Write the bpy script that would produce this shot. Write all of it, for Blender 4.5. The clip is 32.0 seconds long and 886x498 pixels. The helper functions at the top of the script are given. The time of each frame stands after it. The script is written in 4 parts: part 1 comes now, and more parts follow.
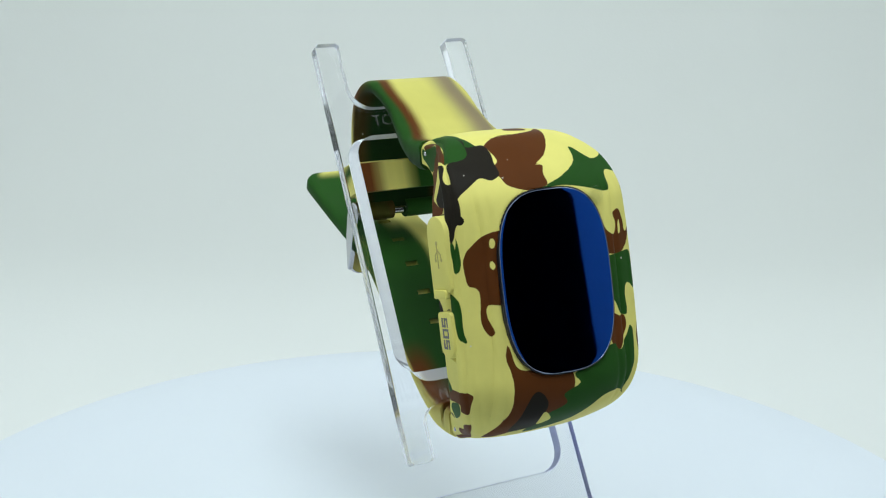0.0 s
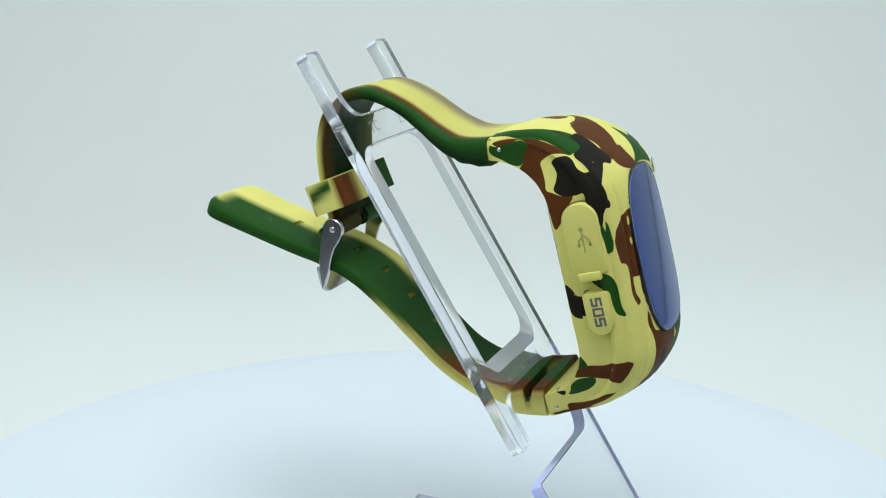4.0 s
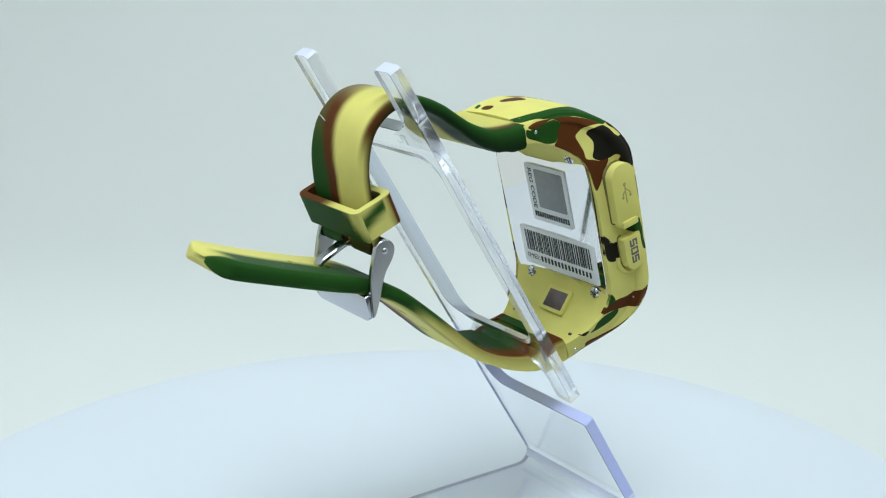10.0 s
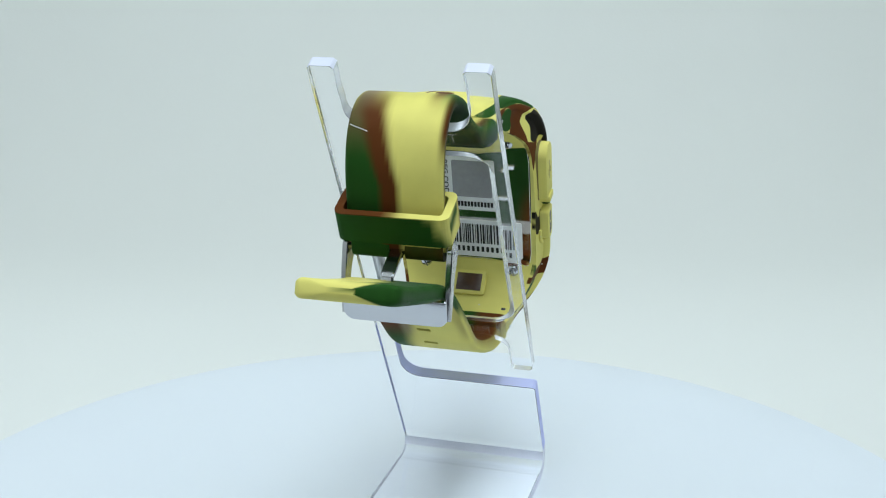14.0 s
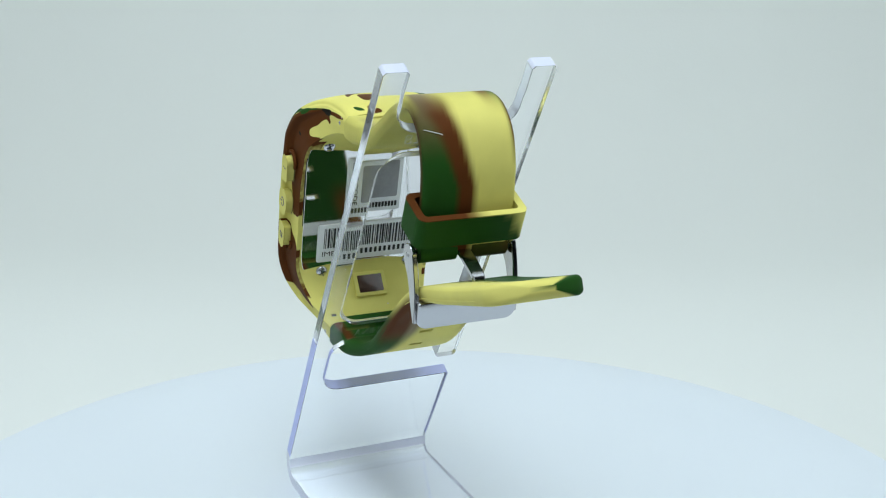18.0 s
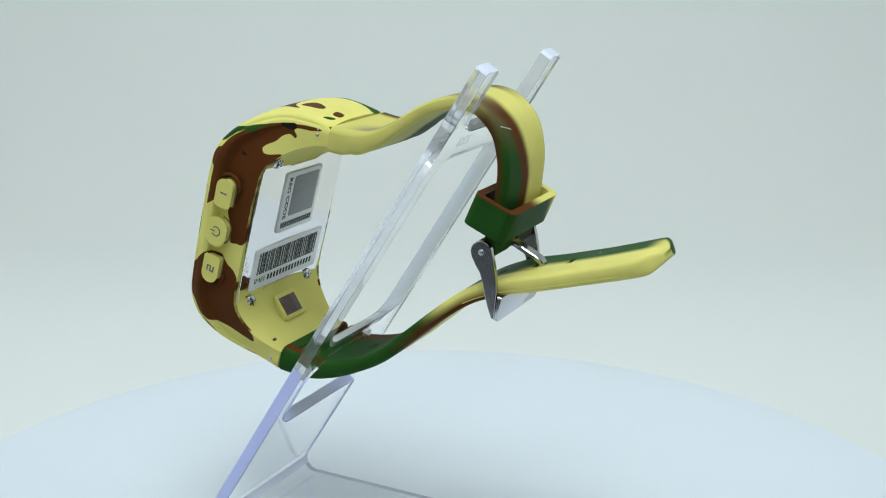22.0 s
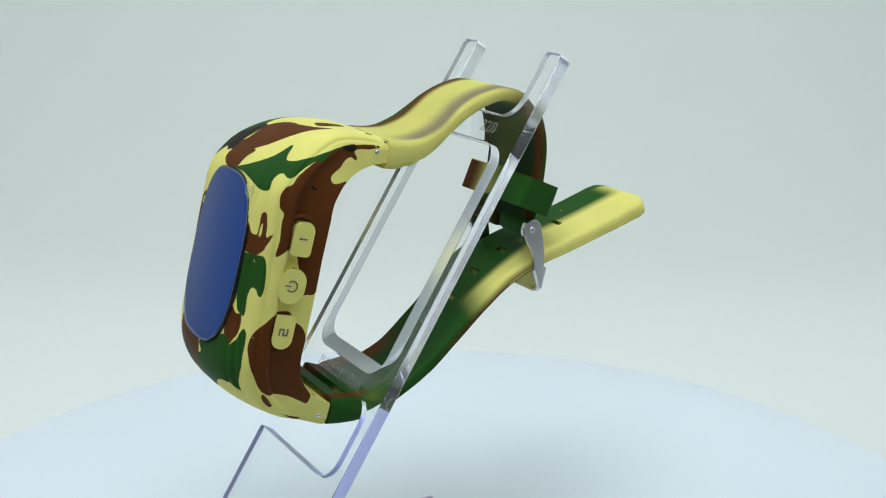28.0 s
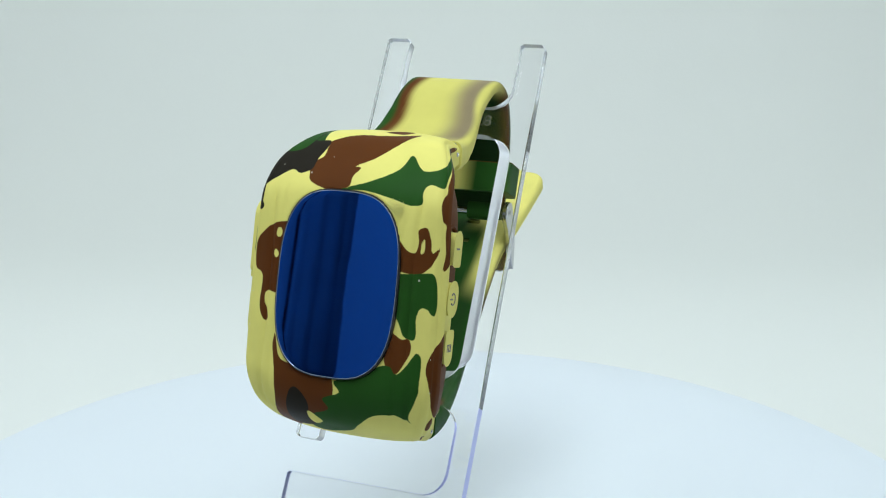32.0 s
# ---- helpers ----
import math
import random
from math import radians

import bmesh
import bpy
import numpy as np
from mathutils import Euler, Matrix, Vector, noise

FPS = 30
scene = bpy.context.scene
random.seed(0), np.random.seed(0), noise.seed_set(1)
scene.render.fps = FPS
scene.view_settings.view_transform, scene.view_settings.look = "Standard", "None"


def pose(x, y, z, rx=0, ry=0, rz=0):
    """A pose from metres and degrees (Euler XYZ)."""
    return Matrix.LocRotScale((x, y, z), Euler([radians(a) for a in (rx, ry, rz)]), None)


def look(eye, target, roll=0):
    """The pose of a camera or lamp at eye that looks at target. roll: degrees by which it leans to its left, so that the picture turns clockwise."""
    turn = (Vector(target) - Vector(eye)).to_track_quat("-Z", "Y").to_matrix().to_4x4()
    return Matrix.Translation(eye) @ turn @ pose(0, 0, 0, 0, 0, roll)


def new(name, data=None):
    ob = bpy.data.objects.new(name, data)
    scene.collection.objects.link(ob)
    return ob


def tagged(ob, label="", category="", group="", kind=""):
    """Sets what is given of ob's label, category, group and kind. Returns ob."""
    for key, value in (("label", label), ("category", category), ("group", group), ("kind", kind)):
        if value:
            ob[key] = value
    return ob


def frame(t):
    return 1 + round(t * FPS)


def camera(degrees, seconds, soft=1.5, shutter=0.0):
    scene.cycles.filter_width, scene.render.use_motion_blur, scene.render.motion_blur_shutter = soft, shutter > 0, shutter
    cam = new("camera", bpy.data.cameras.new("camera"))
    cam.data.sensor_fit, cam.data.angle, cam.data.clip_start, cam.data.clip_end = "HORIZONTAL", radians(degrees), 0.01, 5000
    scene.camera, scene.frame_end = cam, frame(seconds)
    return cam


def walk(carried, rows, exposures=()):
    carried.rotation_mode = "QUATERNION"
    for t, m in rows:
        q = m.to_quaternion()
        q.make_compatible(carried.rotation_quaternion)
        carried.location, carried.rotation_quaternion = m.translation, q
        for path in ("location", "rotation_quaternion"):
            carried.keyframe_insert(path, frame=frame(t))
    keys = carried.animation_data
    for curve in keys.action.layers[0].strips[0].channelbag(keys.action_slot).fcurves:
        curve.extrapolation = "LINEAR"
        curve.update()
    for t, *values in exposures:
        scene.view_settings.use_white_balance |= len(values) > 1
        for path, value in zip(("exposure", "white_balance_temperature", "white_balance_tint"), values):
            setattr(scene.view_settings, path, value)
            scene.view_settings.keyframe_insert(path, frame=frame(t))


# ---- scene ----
cam = camera(40.78, 32.0, soft=1.1)
CAM = pose(0, -0.230, 0.131, 74.504, -0.439, -0.543)
walk(cam, [(0.0, CAM), (32.0, CAM)], exposures=[(0.0, -0.22, 6440, 10), (2.0, -0.18, 6420, 10), (6.0, -0.17, 6330, 10), (7.0, -0.23, 6320, 10), (9.0, -0.22, 6330, 10), (14.0, -0.23, 6330, 10), (19.0, -0.26, 6340, 10), (24.0, -0.32, 6470, 10), (27.5, -0.29, 6470, 10), (28.3, -0.27, 6460, 10), (29.0, -0.20, 6440, 10), (32.0, -0.18, 6410, 10)])


def spin(t):
    """Degrees by which the turntable has turned at t seconds; at zero the watch faces the camera."""
    return 27.1 + 9.768 * t + 0.0040 * t ** 2 - 0.000152 * t ** 3


# ---------------------------------------------------------------- world and lights
world = bpy.data.worlds.new("world")
scene.world = world
world.use_nodes = True
world.node_tree.nodes["Background"].inputs[0].default_value = (0.80, 0.90, 1.0, 1)
world.node_tree.nodes["Background"].inputs[1].default_value = 0.10


def area_lamp(name, eye, target, sx, sy, watts, colour):
    data = bpy.data.lights.new(name, "AREA")
    data.shape, data.size, data.size_y, data.energy, data.color = "RECTANGLE", sx, sy, watts, colour
    ob = new(name, data)
    ob.matrix_world = look(eye, target)
    return ob


area_lamp("tent_top_lamp", (0, -0.14, 0.60), (0, 0.16, 0.0), 0.31, 0.31, 2.75, (0.857, 0.962, 1.015))
# Two unseen lamps, added at the sides to brighten the tent and backdrop.
area_lamp("added_side_lamp", (-0.425, 0.06, 0.40), (0.0, 0.16, 0.14), 0.60, 0.56, 1.08, (0.862, 0.966, 1.015))
area_lamp("added_side_lamp", (0.425, 0.09, 0.40), (0.0, 0.16, 0.14), 0.50, 0.56, 1.08, (0.862, 0.966, 1.015))

# ---------------------------------------------------------------- materials
class Nodes:
    """A small wrapper that adds and links shader nodes."""

    def __init__(self, name):
        self.mat = bpy.data.materials.new(name)
        self.mat.use_nodes = True
        self.tree = self.mat.node_tree
        self.bsdf = self.tree.nodes["Principled BSDF"]

    def add(self, kind, **inputs):
        node = self.tree.nodes.new(kind)
        for key, value in inputs.items():
            self.put(node.inputs[key.replace("_", " ")], value)
        return node

    def put(self, socket, value):
        if isinstance(value, bpy.types.NodeSocket):
            self.tree.links.new(value, socket)
        else:
            socket.default_value = value

    def math(self, op, a, b=0.0, clamp=False):
        node = self.tree.nodes.new("ShaderNodeMath")
        node.operation, node.use_clamp = op, clamp
        self.put(node.inputs[0], a)
        self.put(node.inputs[1], b)
        return node.outputs[0]

    def mix(self, fac, a, b):
        node = self.tree.nodes.new("ShaderNodeMix")
        node.data_type = "RGBA"
        self.put(node.inputs[0], fac)
        self.put(node.inputs[6], a)
        self.put(node.inputs[7], b)
        return node.outputs[2]

    def noise(self, scale, detail=3.0, rough=0.5):
        co = self.add("ShaderNodeTexCoord").outputs["Object"]
        return self.add("ShaderNodeTexNoise", Vector=co, Scale=scale, Detail=detail, Roughness=rough).outputs["Fac"]

    def bump(self, height, strength, distance):
        node = self.add("ShaderNodeBump", Height=height, Strength=strength, Distance=distance)
        self.tree.links.new(node.outputs[0], self.bsdf.inputs["Normal"])

    def set(self, **inputs):
        for key, value in inputs.items():
            self.put(self.bsdf.inputs[key.replace("_", " ")], value)
        return self


YELLOW = (0.715, 0.648, 0.180, 1)
BROWN = (0.098, 0.031, 0.008, 1)
GREEN = (0.019, 0.072, 0.012, 1)
BLACK = (0.018, 0.015, 0.011, 1)


def dust(m):
    """Cover of scattered pale specks, a tenth of a millimetre across."""
    co = m.add("ShaderNodeTexCoord").outputs["Object"]
    cells = m.add("ShaderNodeTexVoronoi", Vector=co, Scale=330.0)
    sep = m.add("ShaderNodeSeparateColor", Color=cells.outputs["Color"])
    size = m.math("MULTIPLY", m.math("SUBTRACT", sep.outputs[0], 0.60, clamp=True), 0.19)
    return m.math("MULTIPLY", m.math("LESS_THAN", cells.outputs["Distance"], size), 0.65)


def silicone(name, base):
    """Matt moulded silicone with faint grain, finger marks and specks."""
    m = Nodes(name)
    grain, smear = m.noise(5200, 2), m.noise(160, 4)
    tone = m.math("ADD", 0.90, m.math("MULTIPLY", smear, 0.2))
    col = m.add("ShaderNodeMix")
    col.data_type, col.blend_type = "RGBA", "MULTIPLY"
    m.put(col.inputs[0], 1.0)
    m.put(col.inputs[6], m.mix(dust(m), base(m), (0.62, 0.60, 0.50, 1)))
    m.put(col.inputs[7], tone)
    m.set(Base_Color=col.outputs[2], Roughness=m.math("ADD", 0.36, m.math("MULTIPLY", smear, 0.22)), Specular_IOR_Level=0.04)
    m.bump(m.math("ADD", grain, m.math("MULTIPLY", smear, 2.0)), 0.25, 0.00006)
    return m.mat


def print_layer(m, attribute, fac_width=0.10):
    """Cover of one printed camouflage colour: its outline is a distance in millimetres kept on the mesh, roughened a little."""
    d = m.add("ShaderNodeAttribute")
    d.attribute_name = attribute
    rough = m.math("MULTIPLY", m.math("SUBTRACT", m.noise(900, 3), 0.5), 0.16)
    edge = m.math("ADD", d.outputs["Fac"], rough)
    return m.math("ADD", 0.5, m.math("DIVIDE", edge, -fac_width), clamp=True)


def case_colours(m):
    col = m.mix(print_layer(m, "brown"), YELLOW, BROWN)
    col = m.mix(print_layer(m, "green"), col, GREEN)
    col = m.mix(print_layer(m, "black"), col, BLACK)
    return m.mix(print_layer(m, "yellow"), col, YELLOW)


def strap_colours(m):
    a = m.add("ShaderNodeAttribute")
    a.attribute_name = "dye"
    return a.outputs["Color"]


def rgb(m, colour):
    node = m.add("ShaderNodeRGB")
    node.outputs[0].default_value = colour
    return node.outputs[0]


CASE = silicone("printed camouflage silicone", case_colours)
STRAP = silicone("marbled camouflage silicone", strap_colours)
PLAIN_YELLOW = silicone("yellow silicone", lambda m: rgb(m, YELLOW))
DARK_MIX = silicone("dark mixed silicone", lambda m: m.mix(m.noise(180, 2), GREEN, BROWN))
PLAIN_BROWN = silicone("brown silicone", lambda m: rgb(m, BROWN))
PLAIN_GREEN = silicone("green silicone", lambda m: rgb(m, GREEN))

m = Nodes("brushed steel")
m.set(Base_Color=(0.52, 0.52, 0.54, 1), Metallic=1.0, Roughness=m.math("ADD", 0.10, m.math("MULTIPLY", m.noise(700, 4), 0.10)))
m.bump(m.noise(3000, 2), 0.02, 0.00003)
STEEL = m.mat

m = Nodes("mirror steel")
m.set(Base_Color=(0.80, 0.775, 0.75, 1), Metallic=1.0, Roughness=m.math("ADD", 0.02, m.math("MULTIPLY", m.noise(120, 4), 0.05)))
MIRROR = m.mat

m = Nodes("coated watch glass")
m.set(Base_Color=m.mix(m.noise(70, 4), (0.004, 0.044, 0.27, 1), (0.008, 0.068, 0.37, 1)), Metallic=1.0, Roughness=m.math("ADD", 0.02, m.math("MULTIPLY", m.noise(260, 5), 0.05)), Coat_Weight=0.06, Coat_Roughness=0.03)
GLASS = m.mat

# Black of the gasket, and of the shade put in gaps, slots and holes.
m = Nodes("black gasket")
m.set(Base_Color=(0.012, 0.012, 0.016, 1), Roughness=0.35)
m.bump(m.noise(2500, 2), 0.1, 0.00005)
GASKET_AND_SHADE = m.mat

# Pale stretches in the colour imitate broken glints along the rim of the glass.
m = Nodes("glass edge with painted glint")
m.set(Base_Color=m.mix(m.noise(300, 4), (0.05, 0.09, 0.22, 1), (0.45, 0.52, 0.62, 1)), Metallic=0.6, Roughness=0.12)
GLINT_EDGE = m.mat

# Yellow silicone darkened: the shade in the gaps is put into the colour.
m = Nodes("shaded groove in silicone")
m.set(Base_Color=m.mix(m.noise(400, 2), (0.16, 0.13, 0.04, 1), (0.24, 0.2, 0.06, 1)), Roughness=0.8)
GROOVE = m.mat

# The symbol is plain yellow; shade of its relief is put into this darker tone.
m = Nodes("yellow silicone with painted relief shade")
m.set(Base_Color=m.mix(m.noise(400, 2), (0.40, 0.34, 0.09, 1), (0.48, 0.41, 0.12, 1)), Roughness=0.6)
SHADED_SYMBOL = m.mat

m = Nodes("sensor window")
m.set(Base_Color=m.mix(m.noise(420, 3), (0.02, 0.012, 0.01, 1), (0.10, 0.045, 0.025, 1)), Roughness=0.25, Coat_Weight=0.15, Coat_Roughness=0.05)
SENSOR = m.mat

m = Nodes("sticker paper")
m.set(Base_Color=m.mix(m.noise(300, 3), (0.86, 0.87, 0.87, 1), (0.90, 0.91, 0.91, 1)), Roughness=0.45)
PAPER = m.mat

m = Nodes("printing ink")
m.set(Base_Color=m.mix(m.noise(900, 2), (0.012, 0.012, 0.014, 1), (0.03, 0.03, 0.032, 1)), Roughness=0.5)
INK = m.mat

m = Nodes("grey printing ink")
m.set(Base_Color=m.mix(m.noise(900, 2), (0.10, 0.09, 0.09, 1), (0.16, 0.15, 0.15, 1)), Roughness=0.5)
GREY_INK = m.mat

m = Nodes("half-tone printing ink")
m.set(Base_Color=m.mix(m.noise(900, 2), (0.26, 0.26, 0.27, 1), (0.36, 0.36, 0.37, 1)), Roughness=0.5)
PALE_INK = m.mat

m = Nodes("clear acrylic")
m.set(Base_Color=(0.985, 0.99, 1.0, 1), Roughness=m.math("MULTIPLY", m.noise(70, 4), 0.03), IOR=1.49, Transmission_Weight=1.0)
ACRYLIC = m.mat

m = Nodes("acrylic cut edge")
m.set(Base_Color=(0.95, 0.96, 1.0, 1), Roughness=m.math("ADD", 0.06, m.math("MULTIPLY", m.noise(90, 4), 0.10)), IOR=1.49, Transmission_Weight=0.94)
m.bump(m.noise(420, 3), 0.12, 0.0002)
CUT_EDGE = m.mat

m = Nodes("clear film")
m.set(Base_Color=(0.96, 0.97, 0.98, 1), Roughness=m.math("MULTIPLY", m.noise(400, 3), 0.12), IOR=1.2, Transmission_Weight=1.0)
FILM = m.mat

m = Nodes("frosted acrylic relief")
m.set(Base_Color=(0.97, 0.98, 1.0, 1), Roughness=m.math("ADD", 0.05, m.math("MULTIPLY", m.noise(500, 3), 0.2)), IOR=1.49, Transmission_Weight=0.88)
RELIEF = m.mat

# The tent's gleam inside the clear edge is put into a whitish base colour.
m = Nodes("acrylic edge with painted white gleam")
m.set(Base_Color=m.mix(m.noise(60, 2), (0.90, 0.92, 0.97, 1), (0.95, 0.97, 1.0, 1)), Roughness=m.math("ADD", 0.04, m.math("MULTIPLY", m.noise(150, 3), 0.14)), IOR=1.49, Transmission_Weight=0.6)
INNER_EDGE = m.mat

# Light piped through the clear sheet is put into this edge colour as lavender.
m = Nodes("acrylic edge with painted lavender glow")
m.set(Base_Color=m.mix(m.noise(60, 2), (0.54, 0.58, 1.0, 1), (0.64, 0.68, 1.0, 1)), Roughness=m.math("ADD", 0.45, m.math("MULTIPLY", m.noise(150, 3), 0.4)), IOR=1.49, Transmission_Weight=0.05)
LOW_EDGE = m.mat

# Faint light in the foot rim and prong tips, put into the colour.
m = Nodes("acrylic edge with painted pale glow")
m.set(Base_Color=m.mix(m.noise(60, 2), (0.80, 0.82, 1.0, 1), (0.88, 0.90, 1.0, 1)), Roughness=m.math("ADD", 0.25, m.math("MULTIPLY", m.noise(150, 3), 0.3)), IOR=1.49, Transmission_Weight=0.25)
FOOT_EDGE = m.mat

m = Nodes("white turntable top")
fine, wide = m.noise(900, 4), m.noise(14, 3)
m.set(Base_Color=m.mix(wide, (0.715, 0.76, 0.815, 1), (0.745, 0.785, 0.84, 1)), Roughness=m.math("ADD", 0.34, m.math("MULTIPLY", wide, 0.1)))
m.bump(fine, 0.04, 0.0001)
PLATTER = m.mat

m = Nodes("white backdrop cloth")
m.set(Base_Color=m.mix(m.noise(3.0, 3), (0.745, 0.755, 0.725, 1), (0.785, 0.795, 0.765, 1)), Roughness=0.9)
m.bump(m.noise(600, 3), 0.1, 0.0004)
CLOTH = m.mat

m = Nodes("dim room paint")
m.set(Base_Color=m.mix(m.noise(2.0, 3), (0.08, 0.08, 0.09, 1), (0.11, 0.11, 0.12, 1)), Roughness=0.8)
ROOM = m.mat

# ---------------------------------------------------------------- mesh helpers (millimetres in, metres out)
MM = 0.001


def mesh_part(name, verts, faces, material, parent=None, label="", smooth=40):
    data = bpy.data.meshes.new(name)
    data.from_pydata([(x * MM, y * MM, z * MM) for x, y, z in verts], [], faces)
    bm = bmesh.new()
    bm.from_mesh(data)
    bmesh.ops.recalc_face_normals(bm, faces=bm.faces)
    bm.to_mesh(data)
    bm.free()
    if smooth:
        data.shade_smooth()
        data.set_sharp_from_angle(angle=radians(smooth))
    data.materials.append(material)
    ob = new(name, data)
    ob.parent = parent
    return tagged(ob, label)


def grid_faces(rows, cols, closed=False):
    """Quads of a grid of rows x cols vertices; closed: the columns join up."""
    last = cols if closed else cols - 1
    return [(i * cols + j, i * cols + (j + 1) % cols, (i + 1) * cols + (j + 1) % cols, (i + 1) * cols + j)
            for i in range(rows - 1) for j in range(last)]


def curve_at(points, u):
    """A smooth curve through points, u from 0 to len - 1."""
    i = min(max(int(u), 0), len(points) - 2)
    f = u - i
    p0, p1, p2, p3 = (points[min(max(i + k, 0), len(points) - 1)] for k in (-1, 0, 1, 2))
    one = lambda a, b, c, d: 0.5 * (2 * b + (c - a) * f + (2 * a - 5 * b + 4 * c - d) * f * f + (3 * b - a - 3 * c + d) * f ** 3)
    if isinstance(p1, (int, float)):
        return one(p0, p1, p2, p3)
    return tuple(one(*q) for q in zip(p0, p1, p2, p3))


def even_curve(points, step):
    """Points at even steps along the smooth curve, with their arc lengths."""
    fine = [curve_at(points, (len(points) - 1) * k / 600) for k in range(601)]
    run = [0.0]
    for a, b in zip(fine, fine[1:]):
        run.append(run[-1] + math.dist(a, b))
    count = max(2, round(run[-1] / step) + 1)
    at = [run[-1] * k / (count - 1) for k in range(count)]
    return [tuple(float(np.interp(s, run, [p[c] for p in fine])) for c in (0, 1)) for s in at], at


def outline_round(w, h, r, n=6):
    """A rounded rectangle of half sizes w, h and corner radius r."""
    pts = []
    for cx, cy, a0 in ((w - r, h - r, 0), (-w + r, h - r, 90), (-w + r, -h + r, 180), (w - r, -h + r, 270)):
        for k in range(n + 1):
            a = radians(a0 + 90 * k / n)
            pts.append((cx + r * math.cos(a), cy + r * math.sin(a)))
    return pts


def outline_squircle(w, h, power, n=72):
    pts = []
    for k in range(n):
        c, s = math.cos(2 * math.pi * k / n), math.sin(2 * math.pi * k / n)
        pts.append((w * math.copysign(abs(c) ** (2 / power), c), h * math.copysign(abs(s) ** (2 / power), s)))
    return pts


def shrink(pts, d):
    """The outline moved inwards by d."""
    out, n = [], len(pts)
    for i in range(n):
        ax, ay = pts[i - 1]
        bx, by = pts[(i + 1) % n]
        tx, ty = bx - ax, by - ay
        size = math.hypot(tx, ty) or 1
        out.append((pts[i][0] - ty / size * d, pts[i][1] + tx / size * d))
    return out


def slab(pts, low, high, bevel, place):
    """A plate with the outline pts (anticlockwise), from low to high along the third axis, with bevelled rims.
    place(a, b, c) turns local into thing coordinates."""
    rings = [(shrink(pts, bevel), low), (pts, low + bevel), (pts, high - bevel), (shrink(pts, bevel * 0.3), high - bevel * 0.3), (shrink(pts, bevel), high)]
    n = len(pts)
    verts = [place(a, b, c) for ring, c in rings for a, b in ring]
    faces = grid_faces(len(rings), n, True)
    faces += [tuple(range(n))[::-1], tuple(range((len(rings) - 1) * n, len(rings) * n))]
    return verts, faces


def tube(path, radius, n=10):
    """A rod along a line of 3D points with rounded ends."""
    verts, path = [], [Vector(p) for p in path]
    for i, p in enumerate(path):
        t = (path[min(i + 1, len(path) - 1)] - path[max(i - 1, 0)]).normalized()
        side = t.cross(Vector((1, 0, 0)) if abs(t.x) < 0.9 else Vector((0, 0, 1))).normalized()
        other = t.cross(side)
        for k in range(n):
            a = 2 * math.pi * k / n
            verts.append(tuple(p + radius * (math.cos(a) * side + math.sin(a) * other)))
    faces = grid_faces(len(path), n, True) + [tuple(range(n))[::-1], tuple(range((len(path) - 1) * n, len(path) * n))]
    return verts, faces


def dome(place, radius, height, rings=5, n=20):
    """A flat-bottomed button head."""
    verts = [place(radius * math.cos(r) * math.cos(a), radius * math.cos(r) * math.sin(a), height * math.sin(r))
             for r in (radians(90 * k / rings) for k in range(rings)) for a in (2 * math.pi * j / n for j in range(n))]
    verts.append(place(0, 0, height))
    faces = grid_faces(rings, n, True) + [((rings - 1) * n + j, (rings - 1) * n + (j + 1) % n, rings * n) for j in range(n)] + [tuple(range(n))[::-1]]
    return verts, faces


def lettering(name, text, size, place, material, parent, depth=0.05, spacing=1.0, bold=0.0, fit=None):
    """Words in the built-in font; place(a, b, c) sets a along the line, b up the letters, c out of the surface."""
    data = bpy.data.curves.new(name, "FONT")
    data.body, data.size, data.align_x, data.align_y = text, size, "CENTER", "CENTER"
    data.extrude, data.offset, data.space_character = depth, bold, spacing
    data.resolution_u = 4
    tmp = new(name, data)
    mesh = bpy.data.meshes.new_from_object(tmp.evaluated_get(bpy.context.evaluated_depsgraph_get()))
    bpy.data.objects.remove(tmp)
    if fit:
        wide = max(v.co.x for v in mesh.vertices) - min(v.co.x for v in mesh.vertices)
        for v in mesh.vertices:
            v.co.x *= fit / wide
    for v in mesh.vertices:
        v.co = Vector(place(*v.co)) * MM
    mesh.materials.clear()
    mesh.materials.append(material)
    mesh.name = name
    ob = new(name, mesh)
    ob.parent = parent
    return ob


# ---------------------------------------------------------------- setting
def sweep_backdrop():
    """Cloth that runs from under the turntable up behind it in one wide curve."""
    prof = [(-150, -22), (300, -22)]
    for k in range(1, 25):
        a = radians(90 * k / 24)
        prof.append((300 + 330 * math.sin(a), 308 - 330 * math.cos(a)))
    prof.append((630, 700))
    xs = [-430 + 860 * k / 20 for k in range(21)]
    verts = [(x, y, z) for y, z in prof for x in xs]
    ob = mesh_part("backdrop", verts, grid_faces(len(prof), len(xs)), CLOTH, None, "", 60)
    mod = ob.modifiers.new("cloth", "SOLIDIFY")
    mod.thickness, mod.offset = 0.003, -1
    tagged(ob, "seamless white cloth backdrop of a photo tent", "backdrop", kind="structure")


def tent_wall(name, a, b, label):
    """A stiff white cloth panel from corner a to corner b."""
    v, f = [], []
    (x0, y0, z0), (x1, y1, z1) = a, b
    v = [(x, y, z) for x in (x0, x1) for y in (y0, y1) for z in (z0, z1)]
    f = [(0, 1, 3, 2), (4, 6, 7, 5), (0, 4, 5, 1), (2, 3, 7, 6), (0, 2, 6, 4), (1, 5, 7, 3)]
    return tagged(mesh_part(name, v, f, CLOTH, None, "", 0), label, "wall", kind="structure")


sweep_backdrop()
tent_wall("wall_west", (-440, -300, -30), (-434, 640, 700), "white cloth side wall of the photo tent")
tent_wall("wall_east", (434, -217, -30), (440, 640, 700), "white cloth side wall of the photo tent")
